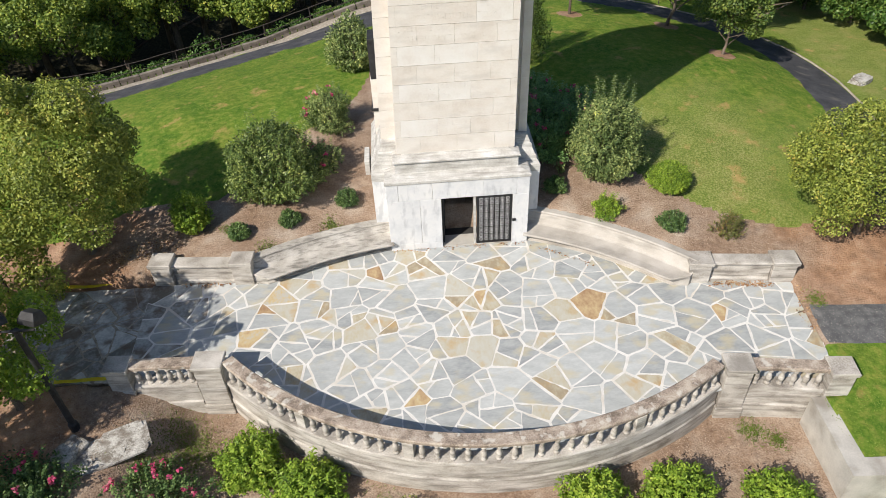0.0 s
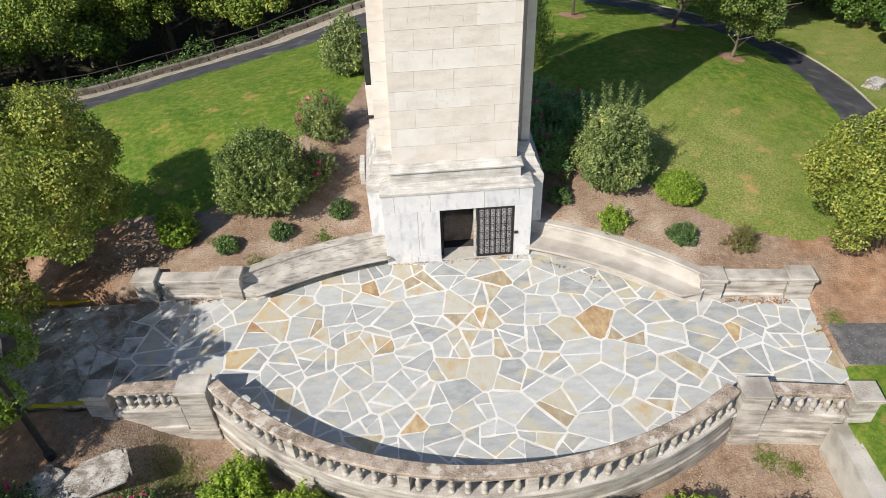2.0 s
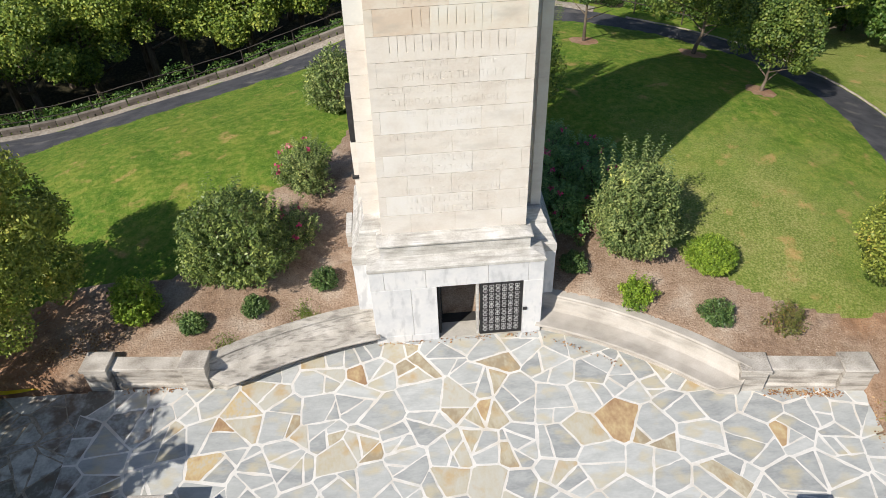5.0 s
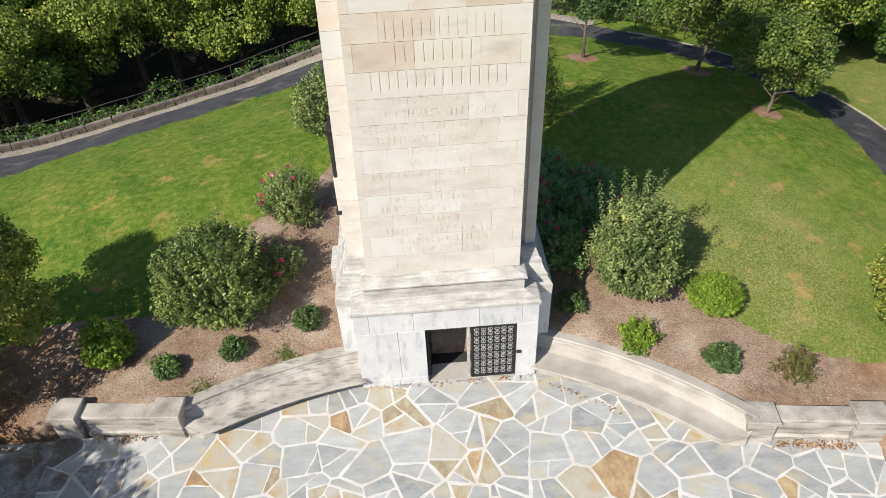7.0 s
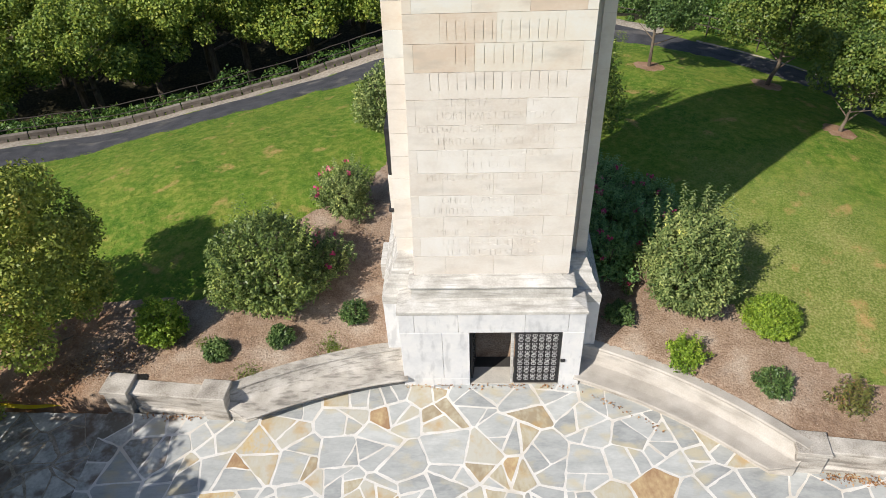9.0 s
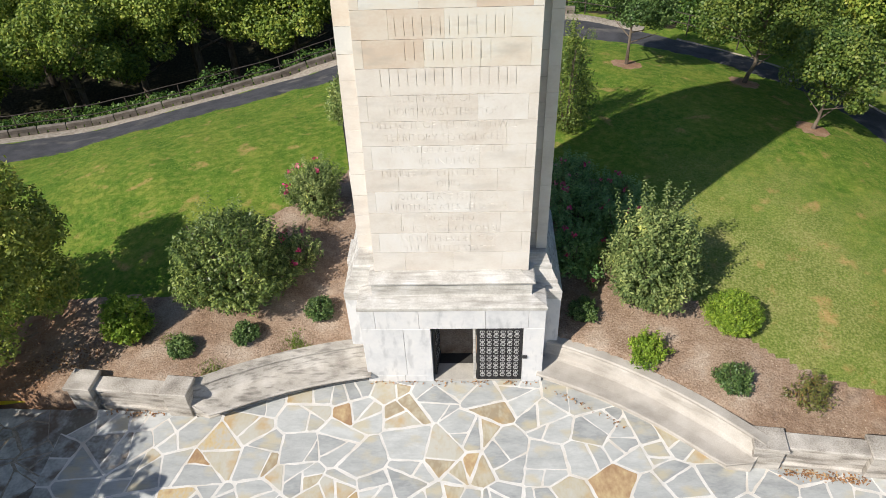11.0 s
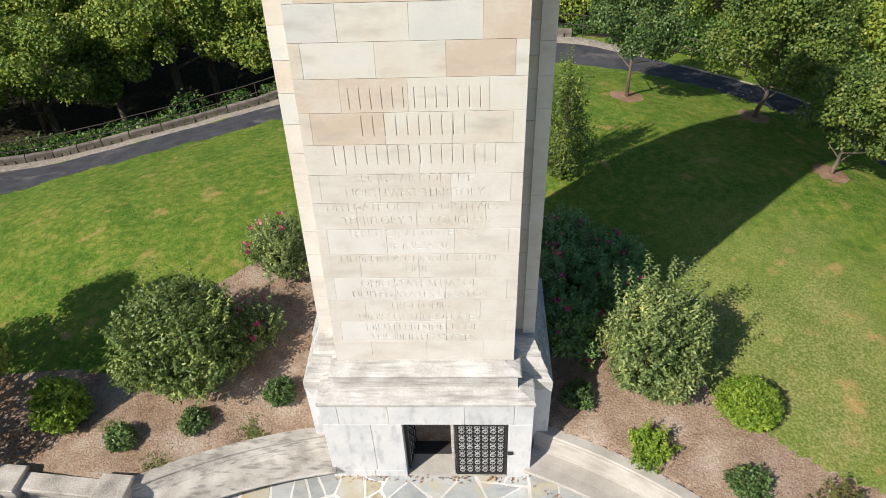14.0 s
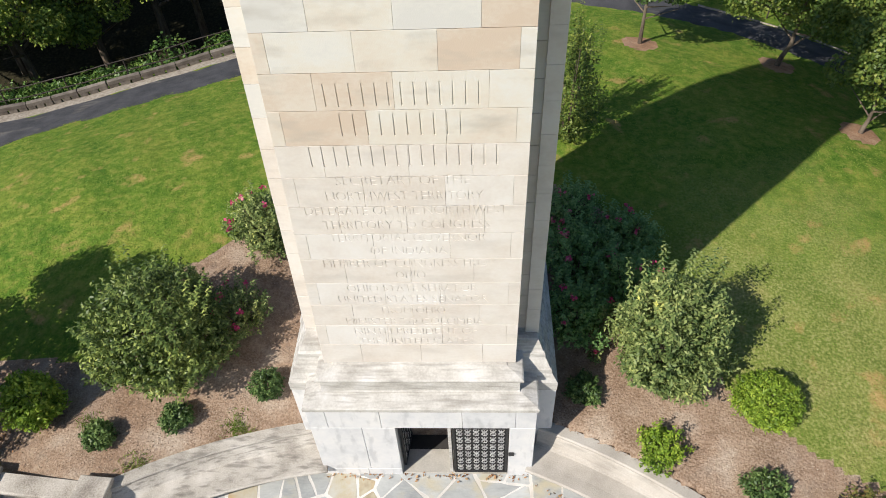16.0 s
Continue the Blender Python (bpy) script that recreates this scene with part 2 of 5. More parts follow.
WORN_ASPHALT = material("worn_asphalt", [(0.3, (0.08, 0.08, 0.082)), (0.55, (0.13, 0.13, 0.13)), (0.8, (0.22, 0.21, 0.2))], 3.0, 60, 0.8, 0.9, 0.5, 90, stain=(0.42, 0.39, 0.34), stain_scale=22.0, stain_amount=0.7, stain_edge=(0.6, 0.68))
GRAVEL = material("pale_gravel", [(0.3, (0.238, 0.202, 0.156)), (0.6, (0.391, 0.344, 0.279)), (0.8, (0.468, 0.42, 0.353))], 8, 45, 0.8, 0.95, 0.6, 60)
CONCRETE = material("concrete", [(0.3, (0.4, 0.38, 0.34)), (0.7, (0.58, 0.55, 0.49))], 1.2, 25, 0.4, 0.9, 0.2, 70, stain=(0.22, 0.19, 0.15), stain_scale=1.1, stain_amount=0.7, stain_edge=(0.47, 0.66))
IRON = material("dark_bronze", [(0.3, (0.02, 0.02, 0.021)), (0.7, (0.045, 0.045, 0.047))], 6, 40, 0.3, 0.55, 0.1, 60, metal=0.2)
RAILM = material("rusty_steel", [(0.3, (0.05, 0.042, 0.036)), (0.7, (0.11, 0.09, 0.075))], 4, 30, 0.4, 0.65, 0.15, 60, metal=0.4)
TIMBER = material("grey_timber", [(0.3, (0.124, 0.105, 0.0868)), (0.7, (0.248, 0.217, 0.18))], 3, 30, 0.5, 0.9, 0.3, 60, objects=0.3)
BARK = material("bark", [(0.3, (0.08, 0.06, 0.045)), (0.7, (0.2, 0.16, 0.12))], 6, 40, 0.5, 0.95, 0.6, 40, stretch=(1, 1, 0.3))
# interior shade put into the colour: walls and floor are near black
DARKROOM = material("darkened_chamber", [(0.3, (0.035, 0.0332, 0.0308)), (0.7, (0.056, 0.0525, 0.049))], 1.5, 15, 0.3, 0.9, 0.1, 40)
# bronze of the scrolls, its highlights painted in as pale grey
SILVER = material("worn_highlit_bronze", [(0.3, (0.34, 0.34, 0.34)), (0.7, (0.62, 0.62, 0.61))], 9, 40, 0.5, 0.5, 0.1, 60, metal=0.15)


# ---- ground ----
SPOTS = np.array([
    (-10.2, 0.3, 0.6), (-7, 0, 0.85), (-4.7, 0.8, 0.95), (-2.6, 1.4, 1.0), (2.7, 1.4, 1.0), (5.7, 0, 0.95), (7.4, -1.3, 0.88), (10.7, -1.6, 0.6),
    (9.8, 3.8, 1.45), (9.7, 6.5, 1.7), (13.3, 11, 1.15), (7.2, 16.3, 1.2), (12.2, 15.2, 0.55), (17.5, 11, -0.1), (-11.8, 9.9, 0.85),
    (-12.3, 18.8, -1.4), (-17, 17.2, -1.75), (-9.2, 19.6, -1.1), (8, 22.5, 0.0), (-14, -2.8, -0.04), (-14, -8, -0.1), (-11, -7, -0.05), (14, -5, -0.03), (14, -9, -0.1), (0, 9, 1.6), (11.2, -4.6, -0.03), (11.2, -6.5, -0.05), (11.2, -3.2, 0.12)])


def plate(r):
    return np.where(r > 1e-9, r * r * np.log(np.maximum(r, 1e-9)), 0.0)


_P = SPOTS[:, :2]
_K = plate(np.linalg.norm(_P[:, None] - _P[None], axis=2)) + 0.15 * np.eye(len(_P))
_Q = np.c_[np.ones(len(_P)), _P]
_W = np.linalg.solve(np.block([[_K, _Q], [_Q.T, np.zeros((3, 3))]]), np.r_[SPOTS[:, 2], 0, 0, 0])

# plan of the terrace: the back line behind benches and wing walls, then the front line
BENCH_L = bend((-2.3, 0.08), (-4.65, -0.47), (-6.82, -1.43))
BENCH_R = bend((2.3, 0.12), (4.8, -1.2), (6.95, -3.05))
CX, CY, R_IN, R_OUT = 0.6, 1.9, 10.3, 10.72
A0, A1 = math.atan2(-5.3 - CY, -7.2 - CX) + 2 * math.pi, math.atan2(-6.85 - CY, 6.65 - CX) + 2 * math.pi
CURVE = arc(CX, CY, (R_IN + R_OUT) / 2, A0, A1, 60)


def offset(pts, u):
    """The line moved u metres to the right of its way."""
    out, n = [], len(pts)
    for i in range(n):
        d = Vector((pts[min(i + 1, n - 1)][0] - pts[max(i - 1, 0)][0], pts[min(i + 1, n - 1)][1] - pts[max(i - 1, 0)][1])).normalized()
        out.append((pts[i][0] + d.y * u, pts[i][1] - d.x * u))
    return out


TERRACE = [(-14.6, -0.86), (-10.3, -0.62), (-7.25, -0.75)] + offset(BENCH_L, 0.82)[::-1] + [(-2.4, 1.0), (2.4, 1.0)] + offset(BENCH_R, -0.82) + [(7.7, -2.4), (10.5, -2.7), (10.3, -7.1), (7.0, -6.8)] + CURVE[::-1] + [(-7.7, -5.15), (-10.3, -5.05), (-12.2, -4.9), (-14.6, -4.3)]


def inside(x, y, poly):
    hit = np.zeros(np.shape(x), bool)
    for (xa, ya), (xb, yb) in zip(poly, poly[1:] + poly[:1]):
        cross = ((ya > y) != (yb > y)) & (x < (xb - xa) * (y - ya) / (yb - ya + 1e-12) + xa)
        hit ^= cross
    return hit


def smooth(a, b, x):
    t = np.clip((x - a) / (b - a), 0, 1)
    return t * t * (3 - 2 * t)


def height(x, y):
    """The ground's height."""
    x, y = np.atleast_1d(np.asarray(x, float)), np.atleast_1d(np.asarray(y, float))
    cx, cy = np.clip(x, -18, 18), np.clip(y, -9, 21)
    h = _W[-3] + _W[-2] * cx + _W[-1] * cy
    for (px, py), w in zip(_P, _W):
        h = h + w * plate(np.hypot(cx - px, cy - py))
    # in front of the curved wall the bed lies lower
    side = 9.3 + 0.75 * smooth(-7.6, -7.3, y) + 60.0 * (1 - smooth(-9.8, -9.6, y))
    front = smooth(-10.6, -8.0, x) * (1 - smooth(-0.05, 0.05, x - side)) * (1 - smooth(-5.0, -4.6, y))
    h = h * (1 - front) + front * (-1.18 - 0.02 * np.cos(x))
    # beyond the rail the land falls away
    over = smooth(21.3, 31, y - 0.36 * (np.minimum(x, 2.0) + 9.2) * (x < 2.0) - 2.5 * (x >= 2.0) - 0.1)
    h = h - 8.0 * over
    far = smooth(34, 60, np.hypot(x, y))
    h = h * (1 - far) - 4.5 * far
    near = np.hypot(x, y) < 45
    h = h + near * (0.016 * np.sin(1.3 * x + 0.7 * np.sin(0.9 * y)) * np.cos(1.1 * y) + 0.012 * np.sin(2.9 * x + 1.7 * y) + 0.008 * np.sin(5.3 * y - 4.1 * x + np.sin(2 * x)))
    by = np.min([np.hypot(x - px, y - py) for px, py in offset(BENCH_L, 0.9)], axis=0)
    h = np.where(y > -2.0, np.minimum(h, 0.64 + 0.45 * by), h)
    h = np.where(inside(x, y, TERRACE), -0.3, h)
    return h


def ground_z(x, y):
    return float(height(x, y)[0])


def mulch_mask(x, y):
    """1 on bark mulch, 0 on grass."""
    lawn_l = [(-30, -0.6), (-14.0, 1.6), (-11.8, 2.6), (-10.0, 2.6), (-8.6, 2.5), (-7.8, 3.2), (-7.2, 5.0), (-5.8, 6.2), (-4.6, 6.8), (-3.6, 8.8), (-3.0, 10.8), (-3.0, 14), (-4.2, 40), (-60, 40), (-60, 0)]
    lawn_r = [(2.6, 40), (2.8, 8.4), (4.3, 7.4), (5.2, 6.2), (5.9, 3.4), (6.9, 1.5), (8.3, 0.1), (9.6, -0.7), (11.3, -1.1), (13.6, -0.2), (18, 2.5), (60, 2.5), (60, 40)]
    lawn_m = [(-4.3, 13.8), (4.7, 11.5), (4.7, 40), (-4.3, 40)]
    lawn_f = [(9.3, -7.3), (10.04, -5.75), (60, -5.2), (60, -60), (-60, -60), (-60, -14), (9.3, -13)]
    g = inside(x, y, lawn_l) | inside(x, y, lawn_r) | inside(x, y, lawn_m) | inside(x, y, lawn_f)
    for px, py in ((13.3, 11.0), (7.3, 16.6), (12.4, 16.1)):
        g &= np.hypot(x - px, y - py) > 0.65
    return np.where(g, 0.0, 1.0)


def ground_material():
    m = bpy.data.materials.new("lawn_and_mulch")
    m.use_nodes = True
    N, L = m.node_tree.nodes, m.node_tree.links
    bs = N["Principled BSDF"]
    bs.inputs["Roughness"].default_value = 0.95
    bs.inputs["Specular IOR Level"].default_value = 0.15
    geo = N.new("ShaderNodeNewGeometry")

    def noise_at(sc, det=4.0):
        n = N.new("ShaderNodeTexNoise")
        n.inputs["Scale"].default_value, n.inputs["Detail"].default_value = sc, det
        L.new(geo.outputs["Position"], n.inputs["Vector"])
        return n.outputs["Fac"]

    def ramp(src, stops):
        r = N.new("ShaderNodeValToRGB")
        el = r.color_ramp.elements
        while len(el) < len(stops):
            el.new(0.5)
        for e, (p, c) in zip(el, stops):
            e.position, e.color = p, (*c, 1)
        L.new(src, r.inputs[0])
        return r.outputs[0]

    def mix(f, a, b):
        x = N.new("ShaderNodeMix")
        x.data_type = "RGBA"
        if isinstance(f, float):
            x.inputs[0].default_value = f
        else:
            L.new(f, x.inputs[0])
        ins = [s for s in x.inputs if s.type == "RGBA"]
        L.new(a, ins[0])
        L.new(b, ins[1])
        return [o for o in x.outputs if o.type == "RGBA"][0]

    lush = mix(0.5, ramp(noise_at(0.6, 6), [(0.34, (0.0555, 0.142, 0.0143)), (0.5, (0.131, 0.213, 0.025)), (0.64, (0.261, 0.283, 0.049))]),
               ramp(noise_at(11, 7), [(0.3, (0.0397, 0.0918, 0.0107)), (0.5, (0.131, 0.209, 0.0268)), (0.7, (0.286, 0.317, 0.0714))]))
    lush = mix(0.4, lush, ramp(noise_at(3.4, 6), [(0.36, (0.0397, 0.116, 0.0107)), (0.5, (0.123, 0.209, 0.0232)), (0.64, (0.301, 0.291, 0.067))]))
    worn = mix(0.5, ramp(noise_at(0.9, 6), [(0.3, (0.133, 0.182, 0.032)), (0.5, (0.207, 0.243, 0.06)), (0.66, (0.318, 0.289, 0.104))]),
               ramp(noise_at(15, 8), [(0.36, (0.07, 0.11, 0.018)), (0.5, (0.205, 0.235, 0.058)), (0.64, (0.4, 0.38, 0.16))]))
    ad = N.new("ShaderNodeAttribute")
    ad.attribute_name = "dry"
    grass = mix(ad.outputs["Fac"], lush, worn)
    dry = ramp(noise_at(1.15, 6), [(0.61, (0, 0, 0)), (0.72, (0.7, 0.7, 0.7))])
    dryc = ramp(noise_at(9), [(0.3, (0.4, 0.24, 0.09)), (0.7, (0.52, 0.34, 0.15))])
    grass = mix(dry, grass, dryc)
    bark = mix(0.5, ramp(noise_at(1.3, 7), [(0.34, (0.172, 0.109, 0.0696)), (0.5, (0.344, 0.248, 0.178)), (0.66, (0.482, 0.409, 0.331))]),
               ramp(noise_at(22, 8), [(0.32, (0.129, 0.0827, 0.0539)), (0.5, (0.344, 0.252, 0.178)), (0.68, (0.516, 0.426, 0.339))]))
    bark = mix(ramp(noise_at(0.45, 5), [(0.42, (0.55, 0.55, 0.55)), (0.62, (0, 0, 0))]), bark, ramp(noise_at(5, 7), [(0.32, (0.12, 0.07, 0.045)), (0.55, (0.27, 0.175, 0.115)), (0.7, (0.4, 0.3, 0.21))]))
    rust = ramp(noise_at(2.6, 6), [(0.3, (0.2, 0.09, 0.04)), (0.6, (0.42, 0.2, 0.09)), (0.75, (0.5, 0.3, 0.16))])
    ar = N.new("ShaderNodeAttribute")
    ar.attribute_name = "rust"
    bark = mix(ar.outputs["Fac"], bark, rust)
    at = N.new("ShaderNodeAttribute")
    at.attribute_name = "mulch"
    add = N.new("ShaderNodeMath")
    add.operation = "MULTIPLY_ADD"
    add.inputs[1].default_value = 0.5
    L.new(noise_at(5.0, 5), add.inputs[0])
    L.new(at.outputs["Fac"], add.inputs[2])
    edge = ramp(add.outputs[0], [(0.68, (0, 0, 0)), (0.82, (1, 1, 1))])
    # woodland soil, darkened so its colour also holds the shade under the canopy
    shaded_soil = ramp(noise_at(6, 5), [(0.3, (0.018, 0.018, 0.01)), (0.6, (0.05, 0.045, 0.025)), (0.75, (0.1, 0.08, 0.045))])
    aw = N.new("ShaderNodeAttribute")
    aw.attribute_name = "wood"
    L.new(mix(aw.outputs["Fac"], mix(edge, grass, bark), shaded_soil), bs.inputs["Base Color"])
    b = N.new("ShaderNodeBump")
    b.inputs["Strength"].default_value, b.inputs["Distance"].default_value = 0.7, 0.05
    L.new(noise_at(16, 8), b.inputs["Height"])
    L.new(b.outputs[0], bs.inputs["Normal"])
    return m


def axis(lo, hi, step, reach):
    a = list(np.arange(lo, hi + 1e-6, step))
    s, left, right = step, [lo], [hi]
    while right[-1] < reach:
        s *= 1.16
        right.append(right[-1] + s)
        left.append(left[-1] - s)
    return np.array(left[:0:-1] + a + right[1:])


def build_ground():
    gx, gy = axis(-19, 19, 0.16, 1500), axis(-12, 24, 0.16, 1500)
    X, Y = np.meshgrid(gx, gy)
    Z = height(X.ravel(), Y.ravel())
    me = bpy.data.meshes.new("ground")
    nx, ny = len(gx), len(gy)
    me.vertices.add(nx * ny)
    me.vertices.foreach_set("co", np.c_[X.ravel(), Y.ravel(), Z].ravel())
    i = np.arange(nx - 1)[None] + nx * np.arange(ny - 1)[:, None]
    quads = np.stack([i, i + 1, i + nx + 1, i + nx], -1).reshape(-1, 4)
    me.loops.add(quads.size)
    me.loops.foreach_set("vertex_index", quads.ravel())
    me.polygons.add(len(quads))
    me.polygons.foreach_set("loop_start", np.arange(len(quads)) * 4)
    me.update(calc_edges=True)
    me.polygons.foreach_set("use_smooth", [True] * len(quads))
    at = me.attributes.new("mulch", "FLOAT", "POINT")
    at.data.foreach_set("value", mulch_mask(X.ravel(), Y.ravel()))
    x, y = X.ravel(), Y.ravel()
    ragged = 0.25 * np.sin(1.9 * x + np.sin(2.3 * y)) + 0.2 * np.sin(3.1 * y - 1.3 * x)
    ad = me.attributes.new("dry", "FLOAT", "POINT")
    ad.data.foreach_set("value", np.clip(1.25 - np.hypot(x - 9.3, (y - 2.0) * 0.8) / 5.0 + ragged * 0.5, 0, 1) + 0.8 * smooth(17.5, 19.5, x))
    ar = me.attributes.new("rust", "FLOAT", "POINT")
    ar.data.foreach_set("value", 0.45 * np.maximum(smooth(0.35, 0.9, (x - 9.0) / 3.5 + ragged * 0.5) * (y > -4.5), np.maximum(smooth(0.3, 0.9, (-10.2 - x) / 2.2 + ragged * 0.5), np.hypot(x - 7.3, y - 16.6) < 1.0)))
    # mask of the woods, where soil and canopy shade are coloured in
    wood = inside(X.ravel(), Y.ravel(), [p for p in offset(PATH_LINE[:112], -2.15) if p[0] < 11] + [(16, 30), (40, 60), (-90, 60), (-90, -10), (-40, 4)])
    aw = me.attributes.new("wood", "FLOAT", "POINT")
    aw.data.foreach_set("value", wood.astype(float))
    me.materials.append(ground_material())
    return tagged(new("ground", me), "sloping lawn of green grass with beds of brown bark mulch", "ground", kind="structure")



def strip(name, pts, w0, w1, mat, lift, label, category, kind="structure", sub=4):
    """A strip of ground cover from offset w0 to w1 (to the right of the way), draped on the land."""
    verts, faces = [], []
    n = len(pts)
    for i in range(n):
        d = Vector((pts[min(i + 1, n - 1)][0] - pts[max(i - 1, 0)][0], pts[min(i + 1, n - 1)][1] - pts[max(i - 1, 0)][1])).normalized()
        for k in range(sub + 1):
            u = w0 + (w1 - w0) * k / sub
            x, y = pts[i][0] + d.y * u, pts[i][1] - d.x * u
            verts.append((x, y, ground_z(x, y) + lift - (0.06 if k in (0, sub) else 0)))
    for i in range(n - 1):
        for k in range(sub):
            a = i * (sub + 1) + k
            faces.append((a, a + sub + 1, a + sub + 2, a + 1))
    ob = new(name, mesh_of(name, verts, faces, mat, True))
    return tagged(ob, label, category, kind=kind)


def spline(ctrl, n=12):
    out = []
    for i in range(len(ctrl) - 1):
        p0, p1, p2, p3 = ctrl[max(i - 1, 0)], ctrl[i], ctrl[i + 1], ctrl[min(i + 2, len(ctrl) - 1)]
        for k in range(n):
            t = k / n
            out.append(tuple(0.5 * (2 * p1[j] + (p2[j] - p0[j]) * t + (2 * p0[j] - 5 * p1[j] + 4 * p2[j] - p3[j]) * t * t + (3 * p1[j] - p0[j] - 3 * p2[j] + p3[j]) * t ** 3) for j in range(2)))
    return out + [ctrl[-1]]


# middle line of the path, from the left round behind the monument and down on the right
PATH_LINE = spline([(-34, 8.5), (-24, 12.9), (-18.8, 15.2), (-14.6, 16.9), (-9.1, 19.3), (-4, 21.2), (1, 22.3), (5.3, 22.3), (9.0, 20.9), (13.0, 19.2), (16.2, 16.3), (17.5, 12.2), (17.4, 8.7), (16.9, 5.0), (16.2, 0.5), (15.0, -3.0), (12.6, -5.0), (10.35, -5.1)])
build_ground()
strip("path", PATH_LINE[:84], -0.95, 2.15, ASPHALT, 0.05, "dark asphalt footpath curving across the lawn", "path")
strip("path", PATH_LINE[83:-22], -1.15, 1.2, ASPHALT, 0.05, "dark asphalt footpath curving across the lawn", "path")
strip("path", [(15.4 - 0.254 * i, -5.2 + 0.018 * i) for i in range(21)], -0.78, 0.78, WORN_ASPHALT, 0.07, "short asphalt footpath meeting the paved terrace", "path")
strip("gravel", [p for p in PATH_LINE if p[1] > 8 and p[0] < 10][:96], -1.8, -0.8, GRAVEL, 0.045, "strip of pale gravel along the footpath", "gravel")

strip("gravel", PATH_LINE[100:-22], -1.2, -1.1, GRAVEL, 0.052, "thin worn edge of pale gravel along the footpath", "gravel")

# ---- terrace paving ----
WALK_L = [(-14.6, -0.85), (-10.45, -0.95), (-10.4, -5.0), (-12.2, -4.9), (-14.6, -4.3)]
PAVED = [(-10.45, -0.9), (-7.0, -1.05)] + [(x, y + 0.15) for x, y in BENCH_L[::-1]] + [(x, y + 0.15) for x, y in BENCH_R] + [(7.2, -2.5), (10.6, -2.95), (10.15, -4.3), (10.35, -5.6), (10.1, -6.9), (7.0, -6.75)] + arc(CX, CY, R_IN + 0.06, A0, A1, 60)[::-1] + [(-7.6, -5.0), (-10.4, -4.95)]


def slab(name, poly, z0, z1, mat):
    bm = bmesh.new()
    top = [bm.verts.new((x, y, z1)) for x, y in poly]
    bot = [bm.verts.new((x, y, z0)) for x, y in poly]
    bm.faces.new(top)
    for i in range(len(poly)):
        j = (i + 1) % len(poly)
        bm.faces.new((top[i], bot[i], bot[j], top[j]))
    bmesh.ops.triangulate(bm, faces=[f for f in bm.faces if len(f.verts) > 4])
    bmesh.ops.recalc_face_normals(bm, faces=bm.faces)
    me = bpy.data.meshes.new(name)
    bm.to_mesh(me)
    bm.free()
    me.materials.append(mat)
    return new(name, me)


pavement = tagged(slab("pavement", PAVED, -0.4, -0.004, MORTAR), "terrace of irregular flagstones set in pale mortar", "pavement", kind="structure")
walkway = tagged(slab("pavement", WALK_L, -0.4, -0.012, GRAVEL), "shaded flagstone walk leading off the terrace", "pavement", kind="structure")


# ---- the monument ----
def ring(bm, pts):
    return [bm.verts.new(p) for p in pts]


def cross_plan(w, ax, ay, cx, cy, z, d):
    """The shaft's plan: arms of half width w, reaching ax sideways and ay front to back."""
    h = d
    p = [(-w, -ay), (w, -ay), (w, -h), (ax, -h), (ax, h), (w, h), (w, ay), (-w, ay), (-w, h), (-ax, h), (-ax, -h), (-w, -h)]
    return [(cx + x, cy + y, z) for x, y in p]


MY = 2.41                       # the monument's middle, front to back
Z_SHAFT, COURSE, TOP = 3.53, 0.613, 17.02


def shaft_at(z):
    k = (z - 3.7) / 7.8
    top = max(0.0, k - 1.0)
    return dict(w=1.94 - 0.075 * k - 0.25 * top, ax=2.42 - 0.08 * k - 0.25 * top, ay=1.72 - 0.08 * k - 0.3 * top, d=0.99 - 0.05 * k - 0.15 * top, cx=0.13 * min(k, 1.0))


front_blocks = []
monument = thing("monument", (0, 0, 0), "tapering limestone obelisk tomb on a white marble base", "monument")


